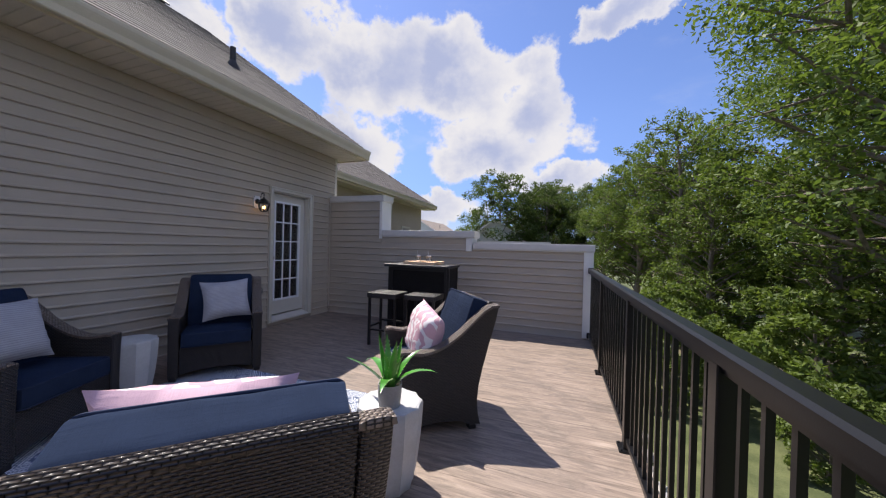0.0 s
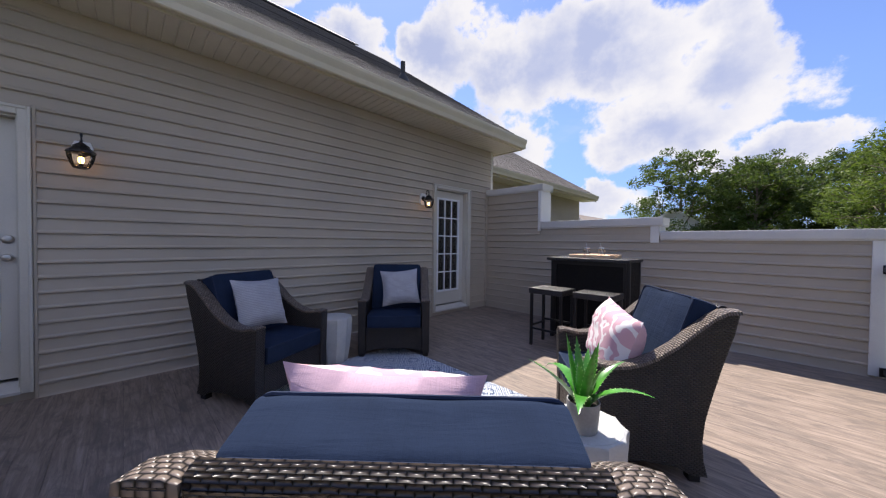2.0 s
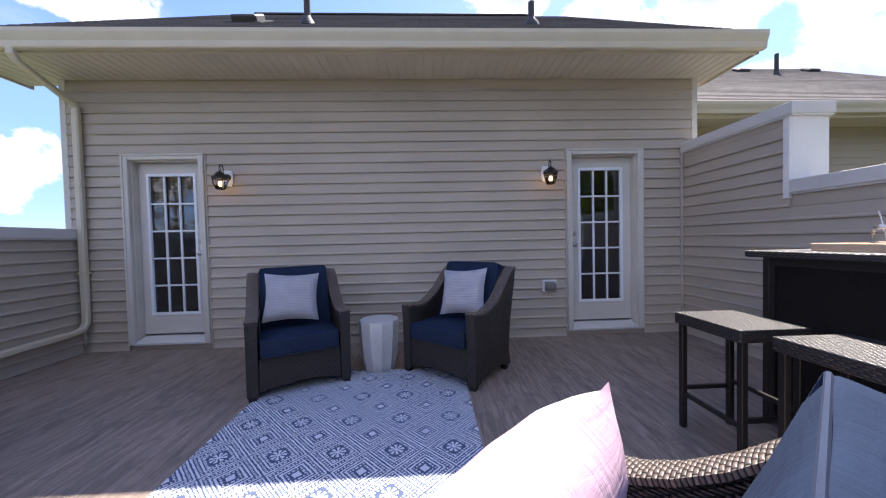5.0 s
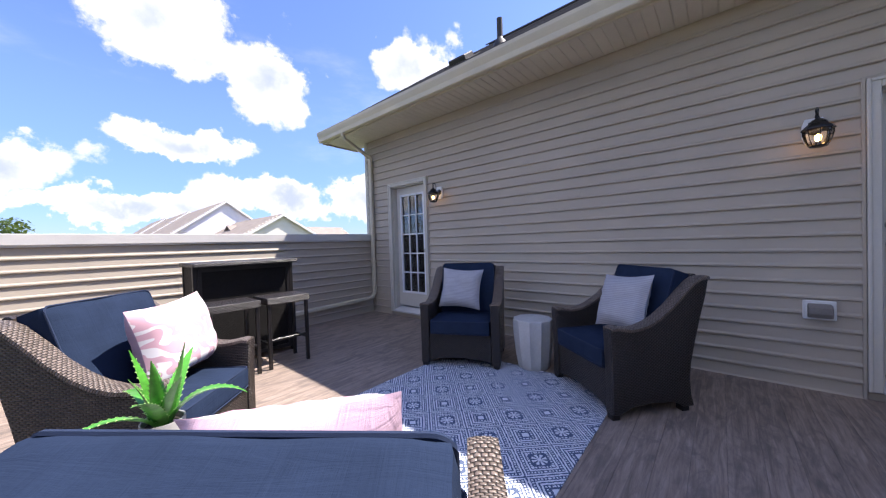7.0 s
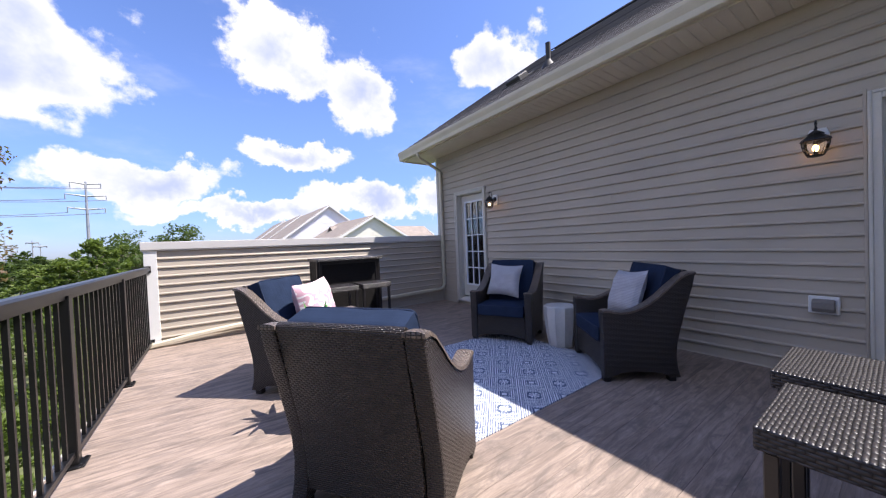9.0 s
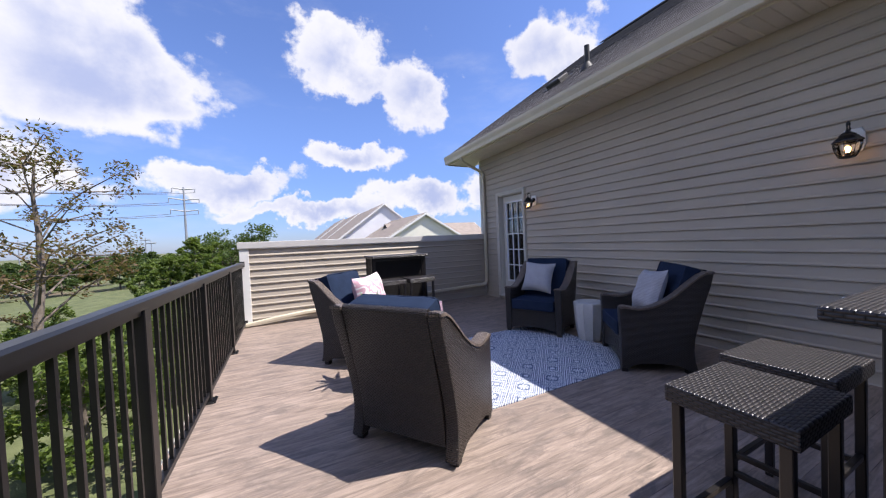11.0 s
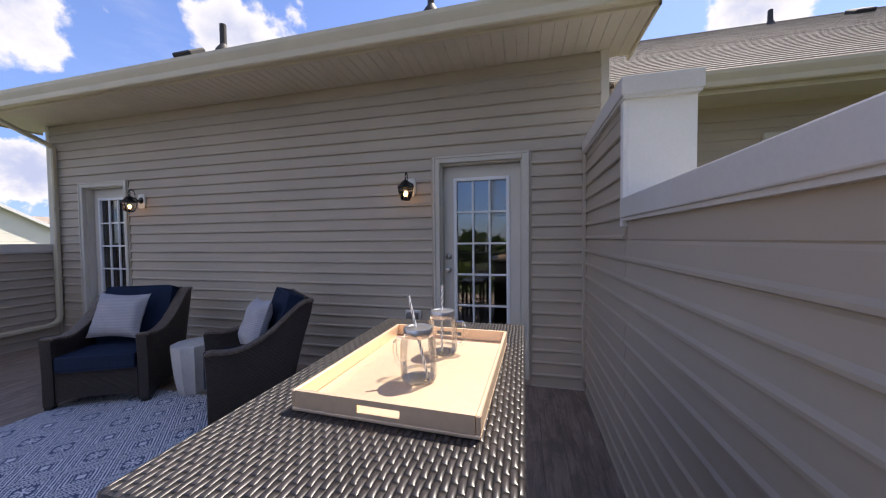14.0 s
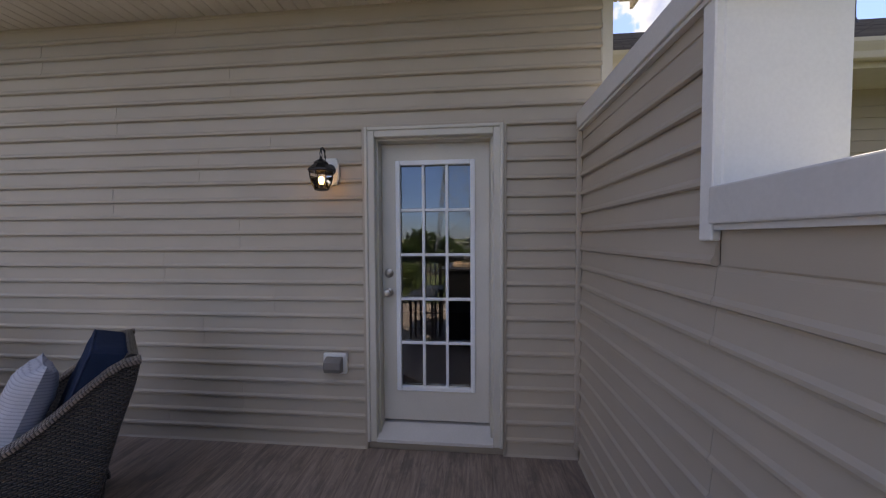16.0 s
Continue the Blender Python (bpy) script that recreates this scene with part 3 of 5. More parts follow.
def cap(parent, x0, x1, y0, y1, z0, z1, name="cap"):
    bm = bmesh.new()
    box(bm, x0, x1, y0, y1, z0 + 0.002, z1, 0.006, 2)
    box(bm, x0 + 0.006, x1 - 0.006, y0 + 0.012, y1 - 0.012, z0 - 0.014, z0 + 0.004)
    return part(name, bm, M_CAP, parent, "pale grey aluminium coping")


cap(wall_north, WALL_X + 0.02, -2.76, NORTH_Y - 0.035, NORTH_Y + 0.36, 2.19, 2.295)
cap(wall_north, -2.785, -1.0, NORTH_Y - 0.035, NORTH_Y + 0.36, 1.525, 1.635)
cap(wall_north, -1.03, 0.86, NORTH_Y - 0.035, NORTH_Y + 0.36, 1.335, 1.44)
cap(wall_south, WALL_X + 0.02, 0.87, SOUTH_Y - 0.42, SOUTH_Y + 0.035, 1.30, 1.41)
# white end boards where the wall steps and stops
for x, z0, z1, w in ((-2.80, 1.48, 2.185, 0.05), (-1.05, 1.285, 1.52, 0.10), (0.84, 0.02, 1.33, 0.13)):
    bm = bmesh.new()
    box(bm, x - w, x + 0.004, NORTH_Y - 0.016, NORTH_Y + 0.012, z0, z1, 0.004)
    part("corner_board", bm, M_WHITE, wall_north, "white corner board")
    lo = z0 if z0 > 1 else -0.5
    part("end_board", boxes((x - 0.010, x + 0.008, NORTH_Y + 0.006, NORTH_Y + 0.34, max(lo, z0 + (0.16 if x < -2 else 0.1) * (z0 > 1)), z1), bevel=0.004), M_WHITE, wall_north, "white end board")
bm = bmesh.new()
box(bm, 0.71, 0.846, SOUTH_Y - 0.012, SOUTH_Y + 0.016, 0.02, 1.295, 0.004)
part("corner_board", bm, M_WHITE, wall_south, "white corner board")
part("end_board", boxes((0.83, 0.848, SOUTH_Y - 0.40, SOUTH_Y - 0.006, -0.5, 1.295), bevel=0.004), M_WHITE, wall_south, "white end board")
# inside corner posts of vinyl
for y, s, z in ((NORTH_Y, -1, 2.19), (SOUTH_Y, 1, 1.30)):
    w = wall_north if s < 0 else wall_south
    y0, y1 = sorted((y - 0.004 * s, y + 0.03 * s))
    part("corner_trim", boxes((WALL_X - 0.002, WALL_X + 0.034, y0, y1, 0.07, z), bevel=0.005), M_SIDING, w)
# outside corner posts of the house, white
for y0, y1 in ((HOUSE_S - 0.016, HOUSE_S + 0.055), (HOUSE_N - 0.055, HOUSE_N + 0.016)):
    part("corner_post", boxes((WALL_X - 0.07, WALL_X + 0.014, y0, y1, 1.2, SOFFIT_Z), bevel=0.004), M_TRIM, wall_house, "cream corner post")

# ---- eave: soffit, fascia, gutter, roof ----
EAVE_X, EAVE_S, EAVE_N = -3.372, -1.86, 6.28
bm = bmesh.new()
fold = [(EAVE_S + 0.021, SOFFIT_Z + 0.03)]
y = EAVE_S + 0.021
while y < EAVE_N - 0.03:
    y1 = min(y + 0.1, EAVE_N - 0.021)
    fold += [(y, SOFFIT_Z + 0.008), (y + 0.007, SOFFIT_Z), (y1 - 0.007, SOFFIT_Z), (y1 - 0.0005, SOFFIT_Z + 0.008)]
    y = y1
fold += [(EAVE_N - 0.021, SOFFIT_Z + 0.03)]
prism(bm, fold, "x", EAVE_X - 0.101, WALL_X - 0.15)
soffit = part("soffit", bm, M_SOFFIT)
tagged(soffit, "beige grooved vinyl soffit under the eave", "soffit", kind="structure")
bm = bmesh.new()
box(bm, EAVE_X - 0.10, EAVE_X - 0.078, EAVE_S, EAVE_N, SOFFIT_Z - 0.02, 3.268)
box(bm, WALL_X - 0.2, EAVE_X - 0.078, EAVE_S, EAVE_S + 0.02, SOFFIT_Z - 0.02, 3.255)
box(bm, WALL_X - 0.2, EAVE_X - 0.078, EAVE_N - 0.02, EAVE_N, SOFFIT_Z - 0.02, 3.255)
tagged(part("fascia", bm, M_GUTTER), "cream aluminium fascia board", "fascia", kind="structure")
bm = bmesh.new()
g0 = EAVE_X - 0.077
outer = [(0, 3.264), (0, 3.105), (0.012, 3.090), (0.060, 3.090), (0.070, 3.100), (0.074, 3.155), (0.092, 3.206), (0.098, 3.228), (0.098, 3.264), (0.088, 3.268)]
inner = [(0.088, 3.248), (0.086, 3.213), (0.066, 3.162), (0.062, 3.109), (0.010, 3.109), (0.008, 3.264)]
prism(bm, [(g0 + a, z) for a, z in outer + inner], "y", EAVE_S - 0.01, EAVE_N + 0.01)
prism(bm, [(g0 + a, z) for a, z in outer[:-1]], "y", EAVE_S - 0.013, EAVE_S - 0.009)
prism(bm, [(g0 + a, z) for a, z in outer[:-1]], "y", EAVE_N + 0.009, EAVE_N + 0.013)
gutter = part("gutter", bm, M_GUTTER)
tagged(gutter, "cream aluminium gutter along the eave", "gutter", kind="structure")
SLOPE = 0.71


def roof_slab(name, x_eave, x_ridge, y0, y1, z_eave, thick=0.05, pitch=0.71):
    """A pitched slab of shingle courses with butt edges, and its mirrored far side."""
    v, f = [], []
    rows = int(math.hypot(x_ridge - x_eave, (x_ridge - x_eave) * pitch) / 0.145)
    line = []
    for i in range(rows):
        xa = x_eave + (x_ridge - x_eave) * i / rows
        za = z_eave + abs(xa - x_eave) * pitch
        line += [(xa, za), (xa, za + 0.010)]
    for x, z in line + [(x_ridge, z_eave + abs(x_ridge - x_eave) * pitch)]:
        v += [(x, y0, z), (x, y1, z)]
    f += [(2 * i, 2 * i + 1, 2 * i + 3, 2 * i + 2) for i in range(len(line))]
    zr = z_eave + abs(x_ridge - x_eave) * pitch
    xf = 2 * x_ridge - x_eave
    k = len(v)
    v += [(x_ridge, y0, zr), (x_ridge, y1, zr), (xf, y1, z_eave), (xf, y0, z_eave), (x_eave, y0, z_eave - thick), (x_eave, y1, z_eave - thick), (x_ridge, y0, zr - thick), (x_ridge, y1, zr - thick), (x_eave, y0, z_eave), (x_eave, y1, z_eave), (xf, y0, z_eave - thick), (xf, y1, z_eave - thick)]
    f += [(k, k + 1, k + 2, k + 3), (k + 4, k + 6, k + 7, k + 5), (k + 8, k, k + 6, k + 4), (k + 9, k + 5, k + 7, k + 1), (k, k + 3, k + 10, k + 6), (k + 1, k + 7, k + 11, k + 2)]
    me = bpy.data.meshes.new(name)
    me.from_pydata(v, [], f)
    me.materials.append(M_SHINGLE)
    uv = me.uv_layers.new(name="uv")
    sl = math.hypot(1, pitch)
    for p in me.polygons:
        for li in p.loop_indices:
            c = me.vertices[me.loops[li].vertex_index].co
            uv.data[li].uv = (c.y, (c.x - x_eave) * sl)
    return new(name, me)


RIDGE_X = -8.3
roof = tagged(roof_slab("roof", EAVE_X - 0.03, RIDGE_X, EAVE_S, EAVE_N, 3.272), "weathered grey-brown asphalt shingle roof with a dark ridge vent", "roof", kind="structure")
RIDGE_Z = 3.272 + (EAVE_X - 0.03 - RIDGE_X) * SLOPE
bm = bmesh.new()
prism(bm, [(RIDGE_X - 0.16, RIDGE_Z - 0.08), (RIDGE_X, RIDGE_Z + 0.03), (RIDGE_X + 0.16, RIDGE_Z - 0.08), (RIDGE_X + 0.16, RIDGE_Z - 0.045), (RIDGE_X, RIDGE_Z + 0.07), (RIDGE_X - 0.16, RIDGE_Z - 0.045)], "y", EAVE_S + 0.6, EAVE_N - 0.9)
part("ridge_vent", bm, M_DARK, roof, "dark ridge vent strip")
# gables and far side close the house
bm = bmesh.new()
for y0, y1 in ((HOUSE_S + 0.002, HOUSE_S + 0.15), (HOUSE_N - 0.15, HOUSE_N - 0.002)):
    prism(bm, [(WALL_X - 0.21, -3.4), (2 * RIDGE_X - WALL_X, -3.4), (2 * RIDGE_X - WALL_X, 3.5), (RIDGE_X, RIDGE_Z - 0.15), (WALL_X - 0.21, 3.6)], "y", y0, y1)
box(bm, 2 * RIDGE_X - WALL_X, 2 * RIDGE_X - WALL_X + 0.2, HOUSE_S, HOUSE_N, -3.4, 3.4)
tagged(part("house_gable", bm, M_SIDING), "taupe siding of the house ends", "wall", kind="structure")
# rooms behind the doors
bm = bmesh.new()
box(bm, -8.0, WALL_X - 0.21, HOUSE_S + 0.2, HOUSE_N - 0.2, 2.9, 2.98)
box(bm, -8.0, WALL_X - 0.21, HOUSE_S + 0.2, HOUSE_N - 0.2, -0.1, 0.05)
box(bm, -8.1, -8.0, HOUSE_S + 0.2, HOUSE_N - 0.2, 0.0, 2.95)
box(bm, -8.0, WALL_X - 0.21, 2.2, 2.3, 0.05, 2.9)
tagged(part("interior_shell", bm, M_ROOM), "dim grey room seen through the door glass", "room", kind="structure")

# ---- doors ----


def door(index, y0, y1, hinge):
    """A half-glazed door with casing; hinge 1: knob on the low-y side."""
    yc = (y0 + y1) / 2
    root = tagged(new(f"door_{index}"), "closed cream door with fifteen glass lites and white grilles", "door", kind="structure")
    w = 0.068
    for nm, a in (("casing", (y0, y0 + w, DOOR_LO, DOOR_HI)), ("casing", (y1 - w, y1, DOOR_LO, DOOR_HI))):
        bm = boxes((WALL_X - 0.02, WALL_X + 0.028, *a), bevel=0.005)
        box(bm, WALL_X - 0.02, WALL_X + 0.038, (a[0] if a[0] == y0 else a[1] - 0.022), (a[0] + 0.022 if a[0] == y0 else a[1]), a[2], a[3], 0.006, 2)
        part(nm, bm, M_TRIM, root)
    bm = boxes((WALL_X - 0.02, WALL_X + 0.028, y0 + w, y1 - w, DOOR_HI - w, DOOR_HI - 0.001), bevel=0.005)
    box(bm, WALL_X - 0.02, WALL_X + 0.038, y0 + 0.022, y1 - 0.022, DOOR_HI - 0.024, DOOR_HI - 0.001, 0.006, 2)
    part("casing", bm, M_TRIM, root)
    for p, q in ((y0 - 0.021, y0 - 0.001), (y1 + 0.001, y1 + 0.021)):
        part("j_channel", boxes((WALL_X - 0.004, WALL_X + 0.022, p, q, 0.0, DOOR_HI + 0.02), bevel=0.003), M_SIDING, root, "taupe vinyl channel")
    part("j_channel", boxes((WALL_X - 0.004, WALL_X + 0.022, y0 - 0.001, y1 + 0.001, DOOR_HI + 0.001, DOOR_HI + 0.02), bevel=0.003), M_SIDING, root, "taupe vinyl channel")
    a, b = y0 + w, y1 - w
    for p, q in ((a - 0.002, a + 0.014), (b - 0.014, b + 0.002)):
        part("jamb", boxes((WALL_X - 0.18, WALL_X - 0.018, p, q, DOOR_LO, DOOR_HI - w)), M_TRIM, root)
    part("jamb", boxes((WALL_X - 0.18, WALL_X - 0.018, a + 0.014, b - 0.014, DOOR_HI - w - 0.014, DOOR_HI - w + 0.002)), M_TRIM, root)
    bm = bmesh.new()
    prism(bm, [(WALL_X - 0.18, DOOR_LO), (WALL_X + 0.03, DOOR_LO), (WALL_X + 0.03, DOOR_LO + 0.022), (WALL_X - 0.10, DOOR_LO + 0.075), (WALL_X - 0.18, DOOR_LO + 0.075)], "y", a, b)
    part("threshold", bm, M_CAP, root, "pale metal threshold")
    xf, xb = WALL_X - 0.098, WALL_X - 0.142
    z0, z1 = DOOR_LO + 0.10, DOOR_HI - w - 0.018
    a, b = a + 0.017, b - 0.017
    gy0, gy1, gz0, gz1 = yc - 0.273, yc + 0.273, 0.39, 2.035
    bm = boxes((xb, xf, a, gy0, z0, z1), (xb, xf, gy1, b, z0, z1), (xb, xf, gy0, gy1, z0, gz0), (xb, xf, gy0, gy1, gz1, z1))
    leaf = part("door_leaf", bm, M_DOOR, root)
    t = 0.034
    bm = bmesh.new()
    for s in ((gy0 - 0.012, gy0 + t - 0.012, gz0 - 0.012, gz1 + 0.012), (gy1 - t + 0.012, gy1 + 0.012, gz0 - 0.012, gz1 + 0.012), (gy0 + t - 0.012, gy1 - t + 0.012, gz0 - 0.012, gz0 + t - 0.012), (gy0 + t - 0.012, gy1 - t + 0.012, gz1 - t + 0.012, gz1 + 0.012)):
        box(bm, xf - 0.02, xf + 0.012, *s, 0.006, 2)
    part("lite_frame", bm, M_MUNTIN, root, "white glazing frame")
    iy0, iy1, iz0, iz1 = gy0 + t - 0.014, gy1 - t + 0.014, gz0 + t - 0.014, gz1 - t + 0.014
    for k in (1, 2):
        c = iy0 + (iy1 - iy0) * k / 3
        part("muntin", boxes((xf - 0.016, xf + 0.005, c - 0.010, c + 0.010, iz0, iz1), bevel=0.003), M_MUNTIN, root)
    for k in range(1, 5):
        c = iz0 + (iz1 - iz0) * k / 5
        part("muntin", boxes((xf - 0.015, xf + 0.004, iy0, iy1, c - 0.010, c + 0.010), bevel=0.003), M_MUNTIN, root)
    for r in range(5):
        for c in range(3):
            p = part("pane", boxes((xf - 0.026, xf - 0.022, iy0 + (iy1 - iy0) * c / 3 + 0.001, iy0 + (iy1 - iy0) * (c + 1) / 3 - 0.001, iz0 + (iz1 - iz0) * r / 5 + 0.001, iz0 + (iz1 - iz0) * (r + 1) / 5 - 0.001)), M_GLASS, root)
            p.visible_shadow = False
    ky = a + 0.048 if hinge > 0 else b - 0.048
    for nm, z, prof in (("door_knob", 1.10, [(0.030, 0), (0.031, 0.006), (0.012, 0.012), (0.012, 0.03), (0.024, 0.038), (0.029, 0.052), (0.024, 0.064), (0.008, 0.068)]), ("deadbolt", 1.24, [(0.032, 0), (0.033, 0.008), (0.026, 0.014), (0.014, 0.016), (0.012, 0.02)])):
        bm = lathe(bmesh.new(), prof, 20, m=pose(xf, ky, z, 0, 90, 0))
        part(nm, bm, M_STEEL, root, "satin nickel", smooth=True)
    return root


for i, (a, b, h) in enumerate(DOORS):
    door(i + 1, a, b, h)

# ---- deck floor and railing ----
floor = tagged(new("floor"), "weathered grey-brown wood-grain deck boards", "floor", kind="structure")
part("deck_substrate", boxes((WALL_X - 0.01, 0.90, SOUTH_Y - 0.03, NORTH_Y + 0.02, -0.30, -0.012)), M_DARK, floor)
part("deck_edge", boxes((0.90, 0.925, SOUTH_Y - 0.38, NORTH_Y + 0.38, -0.34, -0.004), bevel=0.004), M_TRIM, floor, "cream edge board")


def railing():
    root = thing("railing", pose(RAIL_X, 0, 0), "black aluminium deck railing with square balusters", "railing")
    ys, yn = SOUTH_Y + 0.018, NORTH_Y - 0.018
    bm = bmesh.new()
    prism(bm, [(-0.034, 1.026), (0.034, 1.026), (0.034, 1.066), (0.026, 1.078), (-0.026, 1.078), (-0.034, 1.066)], "y", ys, yn)
    part("top_rail", bm, M_RAIL, root)
    part("under_rail", boxes((-0.018, 0.018, ys, yn, 0.999, 1.025)), M_RAIL, root)
    part("bottom_rail", boxes((-0.019, 0.019, ys, yn, 0.055, 0.092), bevel=0.003), M_RAIL, root)
    posts = [0.30, 1.715, 3.015, 4.455]
    post_me = to_mesh("post", boxes((-0.031, 0.031, -0.031, 0.031, 0.012, 1.0255), bevel=0.004), M_RAIL)
    bm = boxes((-0.062, 0.062, -0.062, 0.062, 0.0, 0.014), bevel=0.004)
    for sx in (-1, 1):
        for sy in (-1, 1):
            lathe(bm, [(0.009, 0.014), (0.009, 0.02), (0.006, 0.022)], 6, m=pose(sx * 0.047, sy * 0.047, 0))
    foot_me = to_mesh("base_plate", bm, M_RAIL)
    for y in posts:
        o = new("post", post_me)
        o.parent, o.location = root, (0, y, 0)
        o = new("base_plate", foot_me)
        o.parent, o.location = root, (0, y, 0)
    bal = to_mesh("baluster", boxes((-0.0095, 0.0095, -0.0095, 0.0095, 0.09, 1.001)), M_RAIL)
    stops = [ys, *posts, yn]
    for a, b in zip(stops, stops[1:]):
        n = int(round((b - a) / 0.112))
        for k in range(1, n):
            o = new("baluster", bal)
            o.parent, o.location = root, (0, a + (b - a) * k / n, 0)
    for y in (ys, yn):
        s = 1 if y < 0 else -1
        y0, y1 = sorted((y - 0.004 * s, y + 0.012 * s))
        for z in (0.07, 1.05):
            part("wall_bracket", boxes((-0.04, 0.04, y0, y1, z - 0.045, z + 0.04), bevel=0.003), M_RAIL, root)


railing()

# ---- wicker armchairs ----
ARM_TOP = [(0.312, 0.588), (0.300, 0.606), (0.262, 0.612), (0.215, 0.602), (0.15, 0.592), (0.085, 0.598), (0.01, 0.620), (-0.07, 0.660), (-0.16, 0.724), (-0.25, 0.808), (-0.34, 0.884), (-0.395, 0.912), (-0.454, 0.916)]
ARM_BACK = [(-0.430, 0.80), (-0.378, 0.63), (-0.332, 0.46), (-0.302, 0.33), (-0.292, 0.22), (-0.300, 0.12), (-0.322, 0.035)]
ARM_LOW = [(-0.245, 0.035), (-0.17, 0.075), (0.0, 0.088), (0.16, 0.075), (0.245, 0.035)]
ARM_FRONT = [(0.300, 0.035), (0.300, 0.30), (0.306, 0.50)]


def cushion_bm(w, d, h, puff=0.014, r=0.026):
    """A box cushion, crowned on its faces, centred on the origin."""
    bm = bmesh.new()
    bmesh.ops.create_cube(bm, size=1.0)
    bmesh.ops.subdivide_edges(bm, edges=bm.edges[:], cuts=9, use_grid_fill=True)
    for v in bm.verts:
        x, y, z = v.co * 2
        cx, cy, cz = x * w / 2, y * d / 2, z * h / 2
        ix, iy, iz = max(-w / 2 + r, min(w / 2 - r, cx)), max(-d / 2 + r, min(d / 2 - r, cy)), max(-h / 2 + r, min(h / 2 - r, cz))
        off = Vector((cx - ix, cy - iy, cz - iz))
        if off.length > 1e-6:
            off = off.normalized() * min(r, off.length if off.length < r else r)
        p = Vector((ix, iy, iz)) + off
        p.z += puff * (1 - x * x) * (1 - y * y) * (1 if z > 0 else -1) * abs(z)
        p += Vector((0, 0, 0.006)) * noise.noise(Vector((x * 1.7, y * 1.7, z)) * 1.3)
        v.co = p
    bmesh.ops.recalc_face_normals(bm, faces=bm.faces[:])
    return bm


def rounded_loop(w, d, r, z, n=6):
    pts = []
    for cx, cy, a0 in ((w / 2 - r, d / 2 - r, 0), (-w / 2 + r, d / 2 - r, 90), (-w / 2 + r, -d / 2 + r, 180), (w / 2 - r, -d / 2 + r, 270)):
        for k in range(n + 1):
            a = radians(a0 + 90 * k / n)
            pts.append((cx + r * math.cos(a), cy + r * math.sin(a), z))
    return pts


def armchair():
    root = thing("armchair", pose(0, 0, 0), "brown woven wicker armchair with navy seat and back cushions", "armchair", "wicker armchairs")
    half, t = 0.388, 0.085
    outline = ARM_TOP + ARM_BACK + ARM_LOW + ARM_FRONT
    for s in (-1, 1):
        a, b = sorted((s * half, s * (half - t)))
        bm = prism(bmesh.new(), outline, "y", a, b, 0.012)
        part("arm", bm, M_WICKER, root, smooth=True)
        # braided edge along the top of the arm
        bm = bmesh.new()
        mid = s * (half - t / 2)
        pts = [(x + 0.001, z + 0.002) for x, z in ARM_TOP[1:]]
        v, n = [], len(pts)
        for x, z in pts:
            v.append([bm.verts.new((x, mid + o, z + dz)) for o, dz in ((-t / 2 - 0.006, -0.016), (-t / 2 - 0.004, 0.002), (-t / 4, 0.008), (t / 4, 0.008), (t / 2 + 0.004, 0.002), (t / 2 + 0.006, -0.016))])
        for p, q in zip(v, v[1:]):
            for k in range(5):
                bm.faces.new((p[k], q[k], q[k + 1], p[k + 1]))
        bm.faces.new(v[0])
        bm.faces.new(v[-1][::-1])
        bmesh.ops.recalc_face_normals(bm, faces=bm.faces[:])
        uv = bm.loops.layers.uv.new("uv")
        for f in bm.faces:
            for l in f.loops:
                l[uv].uv = (l.vert.co.y * 1.0, l.vert.co.x * 1.25 - l.vert.co.z * 0.6)
        part("arm_braid", bm, M_WICKER_TRIM, root, "braided wicker edge", smooth=True)
    inner = half - t - 0.002
    bm = bmesh.new()
    prism(bm, [(-0.448, 0.908), (-0.392, 0.67), (-0.330, 0.42), (-0.303, 0.24), (-0.294, 0.10), (-0.24, 0.10), (-0.265, 0.42), (-0.330, 0.69), (-0.393, 0.908)], "y", -inner, inner, 0.008)
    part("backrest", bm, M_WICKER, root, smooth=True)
    bm = tube(bmesh.new(), [(-0.420, -inner, 0.906), (-0.422, 0, 0.908), (-0.420, inner, 0.906)], 0.027, 10)
    uv = bm.loops.layers.uv.new("uv")
    for f in bm.faces:
        for l in f.loops:
            l[uv].uv = (l.vert.co.y, l.vert.co.z + l.vert.co.x)
    part("top_rail", bm, M_WICKER, root, "rolled wicker edge", smooth=True)
    bm = bmesh.new()
    prism(bm, [(-inner, 0.315), (inner, 0.315), (inner, 0.055), (0.20, 0.080), (0.0, 0.095), (-0.20, 0.080), (-inner, 0.055)], "x", 0.245, 0.292, 0.008)
    part("apron", bm, M_WICKER, root, smooth=True)
    part("seat_deck", boxes((-0.27, 0.245, -inner, inner, 0.285, 0.315)), M_WICKER, root)
    for x in (-0.262, 0.272):
        for y in (-half + 0.04, half - 0.04):
            part("leg", boxes((x - 0.028, x + 0.028, y - 0.028, y + 0.028, 0.0, 0.045), bevel=0.004), M_ESPRESSO, root)
    w = inner * 2 - 0.012
    bm = cushion_bm(0.60, w, 0.135)
    bmesh.ops.translate(bm, verts=bm.verts, vec=(0.015, 0, 0.385))
    seat = part("seat_cushion", bm, M_NAVY, root, "navy canvas cushion with piping", smooth=True)
    bm = bmesh.new()
    for z in (0.385 - 0.060, 0.385 + 0.060):
        tube(bm, [(p[0] + 0.015, p[1], p[2]) for p in rounded_loop(0.603 - 0.012, w - 0.012, 0.03, z)], 0.005, 6, closed=True)
    part("piping", bm, M_PIPING, seat, smooth=True)
    m = Matrix.Translation((-0.258, 0, 0.688)) @ pose(0, 0, 0, 0, 71, 0)
